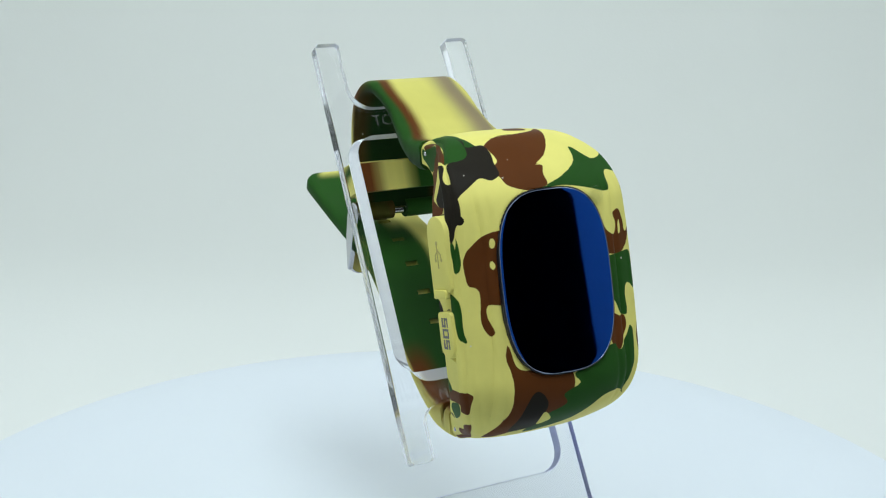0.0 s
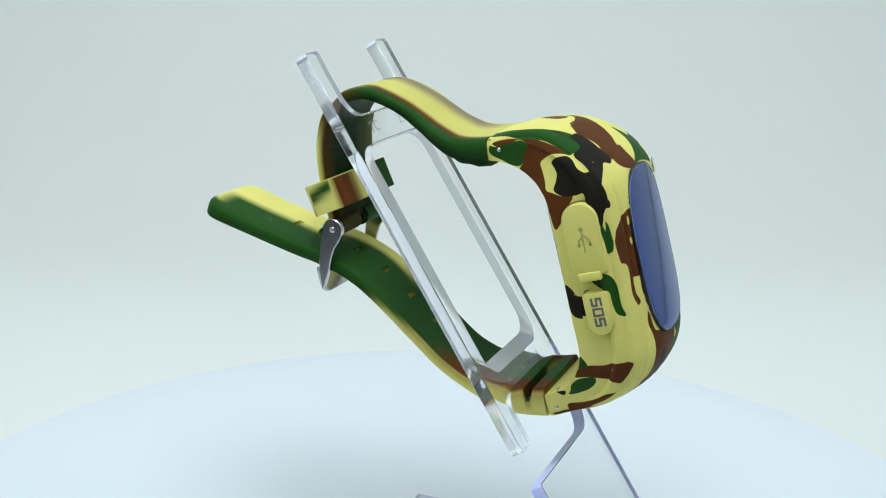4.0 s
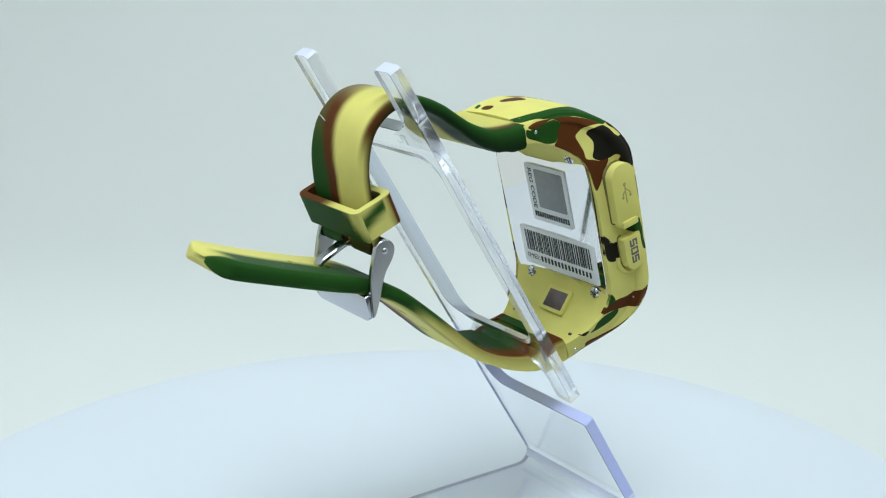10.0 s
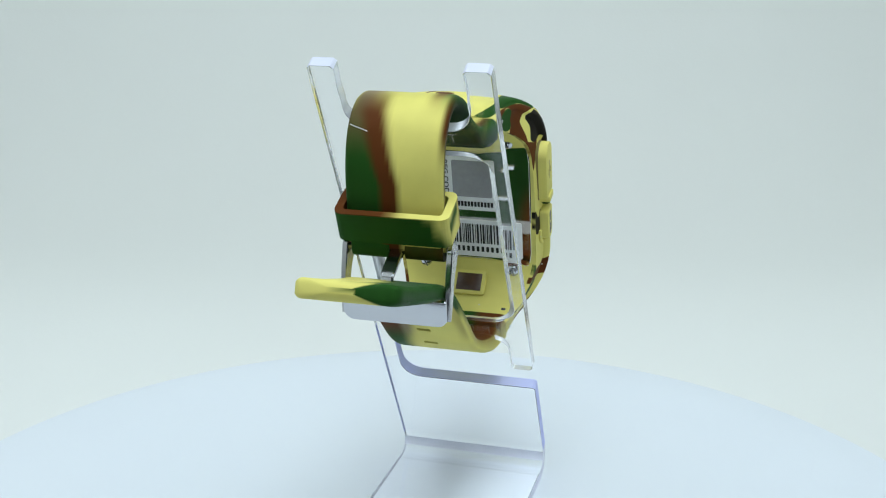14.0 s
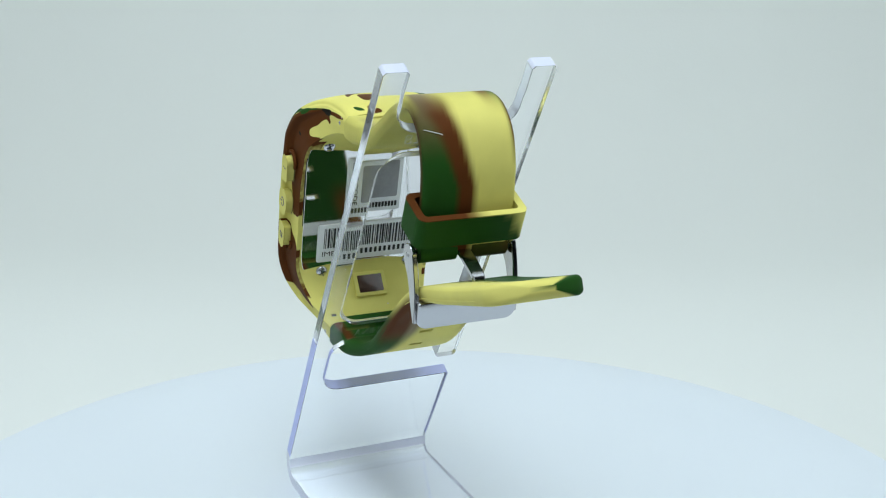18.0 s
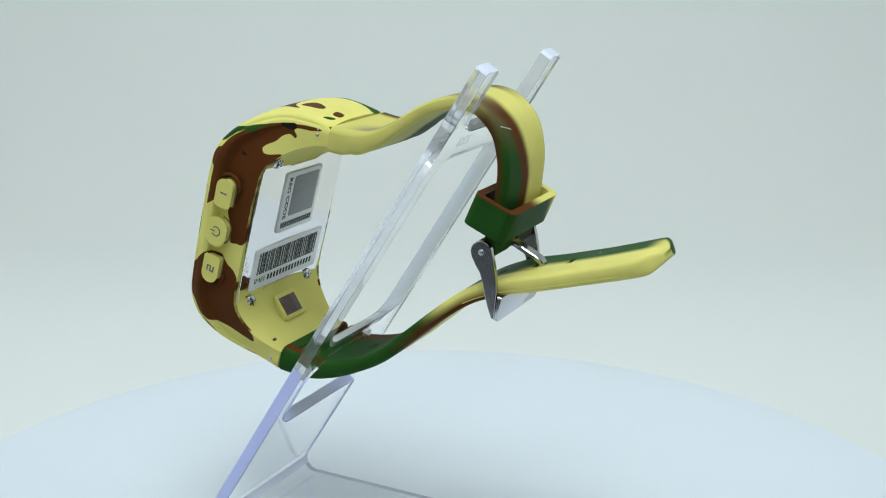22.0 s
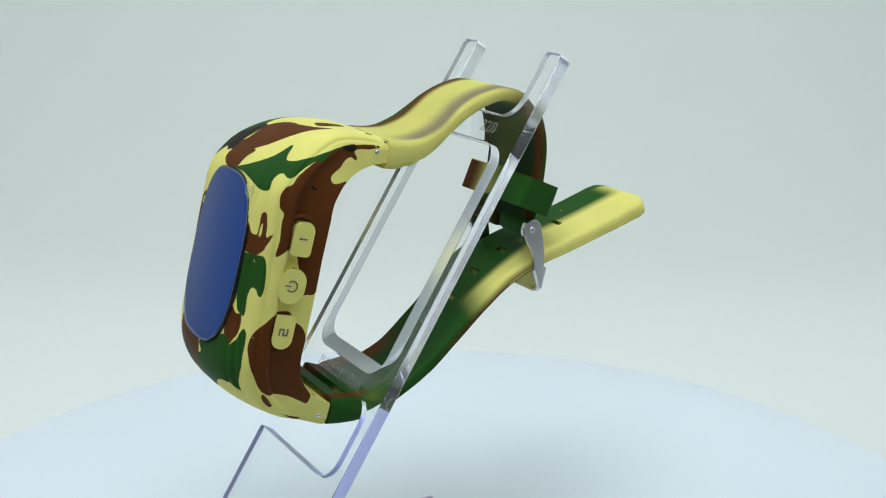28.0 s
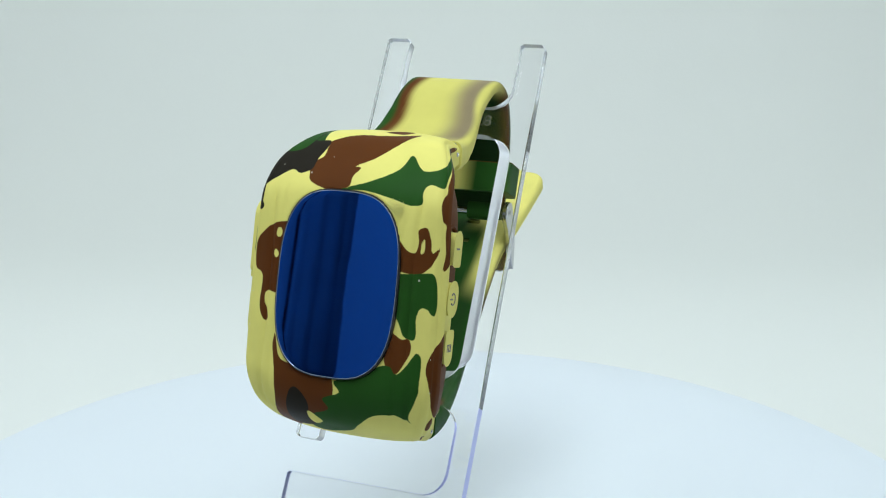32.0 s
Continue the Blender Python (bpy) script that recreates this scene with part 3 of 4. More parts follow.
PATCHES["black"].append([(26.0, 10.6), (26.1, 13.1), (27.5, 15.4), (29.2, 16.7), (31.1, 16.5), (33.2, 15.8), (35.1, 16.6), (35.7, 18.1), (37.2, 18.5), (39.2, 18.8), (41.3, 16.3), (43.4, 17.7), (45.7, 19.2), (46.4, 17.9), (45.9, 16.6), (47.4, 16.0), (50.0, 16.5), (50.5, 15.8), (47.3, 14.6), (44.6, 13.0), (43.2, 12.0), (41.3, 12.6), (40.3, 12.0), (40.2, 9.4), (39.1, 6.1), (37.3, 4.5), (34.7, 4.1), (32.6, 6.2), (30.2, 8.6), (27.9, 9.6)])
PATCHES["black"].append([(36.0, 17.0), (40.0, 19.4), (45.0, 19.6), (47.5, 17.6), (50.0, 16.8), (50.5, 15.8), (46.0, 14.2), (40.5, 13.2), (36.0, 15.6)])
PATCHES["green"].append([(49.5, 17.5), (51.8, 18.4), (54.7, 18.8), (56.4, 18.1), (56.3, 17.2), (53.5, 17.2)])
PATCHES["brown"].append([(5.1, 52.5), (5.8, 47.7), (3.3, 46.9), (2.7, 51.5)])
PATCHES["green"].append([(6.0, 58.8), (5.0, 55.8), (2.9, 54.5), (3.6, 57.6)])
PATCHES["brown"].append([(17.3, 49.6), (15.6, 42.4), (10.0, 47.2), (10.5, 51.4)])

PATCHES["green"].append([(28.1, 66.3), (24.4, 66.9), (25.6, 67.9), (27.9, 67.7)])
PATCHES["black"].append([(17.7, 67.2), (15.2, 67.0), (12.6, 66.9), (13.4, 70.1), (15.8, 70.5)])
PATCHES["black"].append([(35.4, 71.7), (35.1, 73.2), (35.6, 74.4), (36.3, 72.9)])


def patch_distance(patch, px, py):
    """Signed distances in millimetres from surface places (arrays) to a closed outline, negative inside."""
    best, inside = np.full(px.shape, 1e9), np.zeros(px.shape, bool)
    for (ax, ay), (bx, by) in zip(patch[-1:] + patch[:-1], patch):
        dx, dy = bx - ax, by - ay
        k = np.clip(((px - ax) * dx + (py - ay) * dy) / (dx * dx + dy * dy + 1e-9), 0.0, 1.0)
        best = np.minimum(best, np.hypot(px - ax - k * dx, py - ay - k * dy))
        if ay != by:
            inside ^= ((ay > py) != (by > py)) & (px < dx * (py - ay) / dy + ax)
    return np.where(inside, -best, best)


def smooth_loop(points, n=4):
    out = []
    for i in range(len(points)):
        q = [points[(i + k) % len(points)] for k in (-1, 0, 1, 2)]
        out += [curve_at(q, 1 + k / n) for k in range(n)]
    return out


def contour_groove(row, col):
    """Depth of the two moulded contour lines down each side of the bezel and of the seam where the shell meets the flank."""
    fade = np.clip((row - 37) / 5, 0, 1) * np.clip((93 - row) / 5, 0, 1)
    across = np.minimum(col, COLS - 1 - col)
    line = 23.0 + 1.6 * np.sin(np.clip((row - 38) / 50, 0, 1) * math.pi)
    seam = np.clip((row - 3) / 3, 0, 1) * np.clip((116 - row) / 4, 0, 1)
    return fade * (0.34 * np.exp(-((across - line) / 0.5) ** 2) + 0.22 * np.exp(-((across - line - 2.6) / 0.5) ** 2)) + seam * 0.28 * np.exp(-((across - 17.2) / 0.45) ** 2)


def watch_case():
    """The moulded shell; its surface is refined to twice the rows and columns of the stations."""
    grid = np.array(CASE_GRID)
    mid = (grid[:-1] + grid[1:]) / 2
    rows2 = np.empty((2 * ROWS - 1, COLS, 3))
    rows2[::2], rows2[1::2] = grid, mid
    fine = np.empty((2 * ROWS - 1, 2 * COLS - 1, 3))
    fine[:, ::2], fine[:, 1::2] = rows2, (rows2[:, :-1] + rows2[:, 1:]) / 2
    nr, nc = fine.shape[:2]
    r, c = np.meshgrid(np.arange(nr) / 2, np.arange(nc) / 2, indexing="ij")
    normal = np.cross(np.gradient(fine, axis=1), np.gradient(fine, axis=0))
    normal /= np.linalg.norm(normal, axis=2, keepdims=True) + 1e-12
    if normal[nr // 2, nc // 2, 1] > 0:
        normal = -normal
    fine -= normal * contour_groove(r, c)[..., None]
    # the seat under the screen: the front sinks in where the glass lies
    x, y, z = fine[..., 0] - XW, fine[..., 1] + 45.56, fine[..., 2] - 73.06
    up, out = y * 0.238 + z * 0.971, y * -0.971 + z * 0.238
    seat = 1.2 * np.clip((1 - (np.abs(x) / 10.9) ** 3 - (np.abs(up) / 15.55) ** 3) / 0.12, 0, 1) * (out > -4)
    fine += seat[..., None] * np.array((0.0, 0.971, -0.238))
    verts = [tuple(p) for p in fine.reshape(-1, 3)]
    faces = grid_faces(nr, nc)
    # the inside of the case is plain; then the two ends
    base = len(verts)
    for row in fine:
        verts += [tuple(p + (q - p) * k / 40 for p, q in zip(row[0], row[-1])) for k in range(41)]
    faces += [tuple(base + v for v in f) for f in grid_faces(nr, 41)]
    faces.append(tuple(range(nc))[::-1])
    faces.append(tuple(range((nr - 1) * nc, nr * nc)))
    ob = mesh_part("case", verts, faces, CASE, WATCH, "yellow silicone case printed with brown, green and black camouflage", 50)
    su, sv = 0.66, 0.62
    for colour, patches in PATCHES.items():
        d = np.full((nr, nc), 2.0)
        for patch in patches:
            loop = [(a * su, b * sv) for a, b in smooth_loop(patch)]
            rows, cols = [p[0] / su for p in loop], [p[1] / sv for p in loop]
            box = (slice(max(0, int(2 * min(rows)) - 6), int(2 * max(rows)) + 7), slice(max(0, int(2 * min(cols)) - 6), int(2 * max(cols)) + 7))
            d[box] = np.minimum(d[box], patch_distance(loop, r[box] * su, c[box] * sv))
        inner = np.full((nr, 41), 2.0)      # the inner face goes on in the colour of its edges
        inner[:, :2] = d[:, :1]
        inner[:, -2:] = d[:, -1:]
        inner[56:124, -5:] = d[56:124, -1:]
        attr = ob.data.attributes.new(colour, "FLOAT", "POINT")
        attr.data.foreach_set("value", np.concatenate([d.ravel(), inner.ravel()]).astype(np.float32))
    return ob


watch_case()


def front_point(x, h, out, flat=1.0):
    """A point of the case's front, x across and h up along the case from its middle, lifted out of it."""
    u0, u1 = 4.0, 13.0
    for k in range(24):
        u = (u0 + u1) / 2
        f = curve_at(FRONT, u)
        if (f[0] + 46.7) * EH[0] + (f[1] - 68.6) * EH[1] > h:
            u0 = u
        else:
            u1 = u
    f, r, w = curve_at(FRONT, u), curve_at(RIM, u), curve_at(HALF, u)
    lift = 1 - flat * (abs(x) / w) ** 2.8
    return (XW + x, r[0] + (f[0] - r[0]) * lift + out * EN[0], r[1] + (f[1] - r[1]) * lift + out * EN[1])


SCREEN = (0.0, 4.6)   # its middle on the front


def watch_screen():
    """A domed glass with rounded sides in a thin black gasket."""
    def surface(x, h, out):
        # the seat of the glass, leaning a little back from the case
        x0, y0, z0 = front_point(0, SCREEN[1], 0.0)
        fall = 0.14 + 0.0317 * h + 0.5 * (x / 10.7) ** 2
        return (x0 + x + SCREEN[0], y0 + h * 0.238 + (out - fall) * -0.971, z0 + h * 0.971 + (out - fall) * 0.238)
    def plate(name, w, h, power, out, crown, material, parent, label):
        rings, n = [1.0, 0.994, 0.986, 0.976, 0.964, 0.95, 0.9, 0.84, 0.77, 0.7, 0.63, 0.56, 0.48, 0.4, 0.2, 0.1], 96
        drop = lambda a, b, k: 0.05 * min(1.0, max(0.0, (k - 0.95) / 0.05)) ** 1.6
        ring = outline_squircle(w, h, power, n)
        verts = [surface(a, b, -2.6) for a, b in ring]
        for k in rings:
            verts += [surface(a * k, b * k, out - drop(a, b, k if crown else 1.0) + crown * (1 - k * k)) for a, b in ring]
        verts.append(surface(0, 0, out + crown))
        rows = len(rings) + 1
        faces = grid_faces(rows, n, True) + [((rows - 1) * n + j, (rows - 1) * n + (j + 1) % n, rows * n) for j in range(n)]
        return mesh_part(name, verts, faces, material, parent, label, 50)
    plate("gasket", 10.95, 15.6, 3.0, 0.17, 0.0, GASKET_AND_SHADE, WATCH, "thin black gasket")
    screen = plate("screen", 10.7, 15.35, 3.0, 0.26, 0.02, GLASS, WATCH, "dark blue coated glass, switched off")
    rim = outline_squircle(10.68, 15.33, 3.0, 120)
    mesh_part("glass_edge", *tube([surface(a, b, 0.20) for a, b in rim + rim[:1]], 0.075, 6), GLINT_EDGE, screen, "polished edge of the glass")
    disc = [(1.45 * math.cos(k * math.pi / 16), 1.45 * math.sin(k * math.pi / 16)) for k in range(32)]
    mesh_part("film_tab", *slab(disc, 0.0, 0.10, 0.02, lambda a, b, c: surface(9.35 + a, 13.6 + b, 0.42 + c)), FILM, WATCH, "clear round pull tab of the screen film")


watch_screen()


def side_place(side, y0, z0, x_face):
    """Local frame on a flank: a out of the face, b up along the case, c out of the flank; side -1 or 1."""
    def place(a, b, c):
        return (x_face + side * c, y0 + a * EN[0] + b * EH[0], z0 + a * EN[1] + b * EH[1])
    return place


def stadium(w, h, top, bottom, n=8):
    """A rectangle of half sizes w, h with its upper or lower end rounded off by the given radii."""
    pts = []
    for cx, cy, a0, r in ((w, h, 0, top), (-w, h, 90, top), (-w, -h, 180, bottom), (w, -h, 270, bottom)):
        sx, sy = math.copysign(1, cx), math.copysign(1, cy)
        for k in range(n + 1):
            a = radians(a0 + 90 * k / n)
            pts.append((cx - sx * r + r * math.cos(a), cy - sy * r + r * math.sin(a)))
    return pts


def stroke_glyph(name, lines, width, place, material, parent):
    """Squared characters out of flat bars; place(a, b, c) as for slab."""
    verts, faces = [], []
    for (ax, ay), (bx, by) in lines:
        d = math.hypot(bx - ax, by - ay)
        ux, uy = (bx - ax) / d * width / 2, (by - ay) / d * width / 2
        k = len(verts)
        ring = [(ax - ux - uy, ay - uy + ux), (ax - ux + uy, ay - uy - ux), (bx + ux + uy, by + uy - ux), (bx + ux - uy, by + uy + ux)]
        verts += [place(a, b, c) for c in (-0.02, 0.03 + 0.002 * len(faces)) for a, b in ring]
        faces += [(k, k + 1, k + 2, k + 3), (k + 4, k + 7, k + 6, k + 5)] + [(k + q, k + (q + 1) % 4, k + 4 + (q + 1) % 4, k + 4 + q) for q in range(4)]
    return mesh_part(name, verts, faces, material, parent, "", 0)


def chain(*pts):
    return list(zip(pts, pts[1:]))


GLYPH_S = chain((0.9, 1.2), (-0.9, 1.2), (-0.9, 0.0), (0.9, 0.0), (0.9, -1.2), (-0.9, -1.2))
GLYPH_O = chain((0.9, 1.2), (-0.9, 1.2), (-0.9, -1.2), (0.9, -1.2), (0.9, 1.2))
GLYPH_2 = chain((-0.8, 0.9), (0.8, 0.9), (0.8, 0.0), (-0.8, 0.0), (-0.8, -0.9), (0.8, -0.9))


def flank_parts():
    L, R = XW - 16.35, XW + 16.35
    at = side_place(-1, -36.63, 77.44, L)
    cover = mesh_part("usb_cover", *slab(stadium(3.25, 6.35, 3.0, 0.8), -1.0, 1.95, 0.25, at), PLAIN_YELLOW, WATCH, "yellow silicone port cover with a moulded symbol")
    hinge = side_place(-1, -38.2, 71.0, L)
    mesh_part("hinge_tab", *slab(outline_round(2.1, 0.75, 0.3), -0.8, 2.4, 0.2, hinge), PLAIN_YELLOW, cover)
    stem = lambda pts: mesh_part("symbol", *tube([at(a, b, 1.90) for a, b in pts], 0.17, 6), SHADED_SYMBOL, cover)
    stem([(0.0, 1.6), (0.0, -2.3)])
    stem([(0.0, 0.5), (-0.8, -0.1), (-0.85, -0.75)])
    stem([(0.0, 0.95), (1.1, 0.0), (1.2, -0.75)])
    for a0, b0, r0 in ((0.0, 1.85, 0.46), (-0.85, -0.9, 0.36), (1.2, -0.9, 0.36)):
        mesh_part("symbol", *dome(lambda a, b, c: at(a0 + a, b0 + b, 1.93 + c), r0, 0.10, 3, 12), SHADED_SYMBOL, cover)
    mesh_part("cover_gap", *slab(stadium(3.5, 6.6, 3.2, 0.9), -1.0, 0.05, 0.02, at), GROOVE, cover, "dark gap round the cover")
    at = side_place(-1, -40.04, 64.37, L)
    sos = mesh_part("sos_button", *slab(stadium(2.4, 3.9, 0.7, 2.3), -1.0, 2.0, 0.3, at), PLAIN_YELLOW, WATCH, "yellow button with grey lettering")
    for k, glyph in enumerate((GLYPH_S, GLYPH_O, GLYPH_S)):
        stroke_glyph("sos_lettering", [tuple((x * 0.66 + 1.84 * (k - 1), y * 0.68) for x, y in line) for line in glyph], 0.39, lambda a, b, c: at(b + 0.05, -a + 0.35, 2.0 + c), GREY_INK, sos)
    mesh_part("button_gap", *slab(stadium(2.65, 4.15, 0.8, 2.5), -1.0, 0.05, 0.02, at), GROOVE, sos, "dark gap round the button")
    arc = [at(3.25 * math.cos(radians(a)), -1.4 + 3.25 * math.sin(radians(a)), 0.15) for a in range(165, 376, 10)]
    # A black dome stands for the shade in the microphone hole.
    mesh_part("microphone_hole", *dome(lambda a, b, c: at(2.2 + a, -6.6 + b, 0.14 + c), 0.2, 0.12, 2, 10), GASKET_AND_SHADE, WATCH, "tiny dark microphone hole")
    mesh_part("button_lip", *tube(arc, 0.5, 8), PLAIN_YELLOW, WATCH, "raised lip below the lettered button")
    for y, z, w, h, top, low, name in ((-36.0, 78.4, 1.6, 2.7, 1.5, 0.5, "button"), (-38.3, 70.4, 2.2, 2.75, 2.1, 2.1, "power_button"), (-40.15, 62.45, 1.6, 2.7, 0.5, 1.5, "button")):
        at = side_place(1, y, z, R)
        ob = mesh_part(name, *slab(stadium(w, h, top, low)[::-1], -1.0, 1.7, 0.35, at), PLAIN_YELLOW, WATCH, "raised yellow side button")
        mesh_part("button_gap", *slab(stadium(w + 0.25, h + 0.25, top + 0.2, low + 0.2)[::-1], -1.0, 0.05, 0.02, at), GROOVE, ob, "dark gap round the button")
        if name == "power_button":
            arcs = [at(0.95 * math.cos(radians(a)), 0.95 * math.sin(radians(a)), 1.68) for a in range(40, 321, 14)]
            mesh_part("power_symbol", *tube(arcs, 0.14, 6), GREY_INK, ob)
            mesh_part("power_symbol", *tube([at(0.2, 0, 1.68), at(1.3, 0, 1.68)], 0.14, 6), GREY_INK, ob)
        else:
            glyph = chain((0, 0.75), (0, -0.75)) if z > 70 else GLYPH_2
            stroke_glyph("numeral", [tuple((x * 0.62, y * 0.8) for x, y in line) for line in glyph], 0.30, lambda a, b, c, at=at: at(b, a, 1.7 + c), GREY_INK, ob)
            turn = range(-10, 191, 10) if z > 70 else range(170, 371, 10)
            lip = [at(2.5 * math.cos(radians(a)), (1.2 if z > 70 else -1.2) + 2.5 * math.sin(radians(a)), 0.1) for a in turn]
            mesh_part("button_lip", *tube(lip, 0.4, 8), PLAIN_BROWN, WATCH, "raised brown lip round the side button")


flank_parts()


def back_place(a, b, c):
    """On the back plate: a across as seen from behind, b up, c out of the back. Its middle is the origin."""
    return (XW - a, -32.48 + b * EH[0] - (c - 0.15) * EN[0], 69.02 + b * EH[1] - (c - 0.15) * EN[1])


def watch_back():
    ear = [(15.7, 11.5), (15.1, 14.6), (13.4, 16.8), (11.3, 17.6), (9.2, 17.2), (7.7, 15.8), (6.3, 14.3), (4.6, 13.8)]
    ear = [curve_at(ear, k / 3) for k in range(22)]
    ear = [(x * 0.955, y) for x, y in ear]
    pts = ear + [(-x, y) for x, y in ear[::-1]] + [(-x, -y) for x, y in ear] + [(x, -y) for x, y in ear[::-1]]
    rings = [0.995, 0.985] + [0.96 - 0.06 * k for k in range(16)]
    hollow = lambda a: 0.30 * max(0.0, 1 - (a / 15.0) ** 2)
    verts = [back_place(a, b, c) for c in (-1.2, 0.25) for a, b in pts] + [back_place(a * k, b * k, 0.35 - hollow(a * k)) for k in rings for a, b in pts] + [back_place(0, 0, 0.05)]
    n, rows = len(pts), len(rings) + 2
    faces = grid_faces(rows, n, True) + [((rows - 1) * n + k, (rows - 1) * n + (k + 1) % n, rows * n) for k in range(n)] + [tuple(range(n))[::-1]]
    plate = mesh_part("back_plate", verts, faces, MIRROR, WATCH, "polished steel back plate", 30)
    mesh_part("plate_gap", *slab(shrink(pts, -0.15), -1.2, -0.05, 0.05, back_place), GASKET_AND_SHADE, plate, "dark seam round the plate")
    lab = lambda name, x0, x1, y0, y1, label: mesh_part(name, *slab([(x + (x0 + x1) / 2, y + (y0 + y1) / 2) for x, y in outline_round(abs(x1 - x0) / 2, abs(y1 - y0) / 2, 0.5)], 0.02, 0.42, 0.02, back_place), PAPER, plate, label)
    bar = lambda parent, x, y, w, h, name="printed_bar", ink=INK: mesh_part(name, *slab([(a + x, b + y) for a, b in outline_round(w, h, min(0.3, min(w, h) * 0.3), 1)], 0.40, 0.49, 0.005, back_place), ink, parent)
    reg = lab("sticker", -5.5, 7.4, -1.3, 12.1, "white printed registration sticker")
    lettering("sticker_words", "REG CODE", 1.5, lambda a, b, c: back_place(-4.0 + b, 6.4 - a, 0.46 + c), INK, reg, 0.01, fit=9.4, bold=0.03)
    bar(reg, 2.0, 6.6, 4.5, 4.5, "printed_square", PALE_INK)
    for k in range(15):
        bar(reg, -4.3 + k * 0.76, 0.3, 0.27, 0.62)
    code = lab("sticker", -11.4, 13.0, -13.3, -3.9, "white barcode sticker")
    rnd = random.Random(4)
    x = -9.9
    while x < 11.2:
        wide = rnd.choice((0.15, 0.15, 0.3, 0.45))
        bar(code, x + wide / 2, -7.3, wide / 2, 2.5, "barcode_bar")
        x += wide + rnd.choice((0.17, 0.22, 0.36))
    lettering("sticker_words", "IMEI:", 1.7, lambda a, b, c: back_place(-8.2 + a, -11.3 + b, 0.46 + c), INK, code, 0.01, fit=4.0)
    for k in range(15):
        bar(code, -5.3 + k * 1.13, -11.3, 0.3, 0.66)
    for a, b in ((-10.3, 15.7), (10.3, 15.9), (-10.0, -15.8), (10.9, -15.4)):
        at = lambda p, q, c, a=a, b=b: back_place(a + p, b + q, 0.35 + c)
        screw = mesh_part("screw", *dome(at, 1.45, 0.75), STEEL, WATCH, "small crosshead steel screw")
        # Black rods stand for the shade in the cross slots.
        for turn in (0, 90):
            s = radians(turn + 25)
            path = [at(k * math.cos(s), k * math.sin(s), 0.68) for k in (-0.85, 0.85)]
            mesh_part("screw_slot", *tube(path, 0.12, 6), GASKET_AND_SHADE, screw)


watch_back()


def sensor():
    """A framed dark window in the lower inner curve."""
    up = (-0.55, 0.835)
    out = (0.835, 0.55)
    at = lambda a, b, d: (XW - 0.9 - a, -34.0 + b * up[0] + d * out[0], 50.4 + b * up[1] + d * out[1])
    frame_ob = mesh_part("sensor_frame", *slab(outline_round(3.8, 2.9, 0.5), -1.6, 0.12, 0.1, at), PLAIN_YELLOW, WATCH, "yellow raised frame")
    mesh_part("sensor_window", *slab(outline_round(2.9, 2.05, 0.1, 2), -0.4, 0.17, 0.02, at), SENSOR, frame_ob, "small dark sensor window")


sensor()


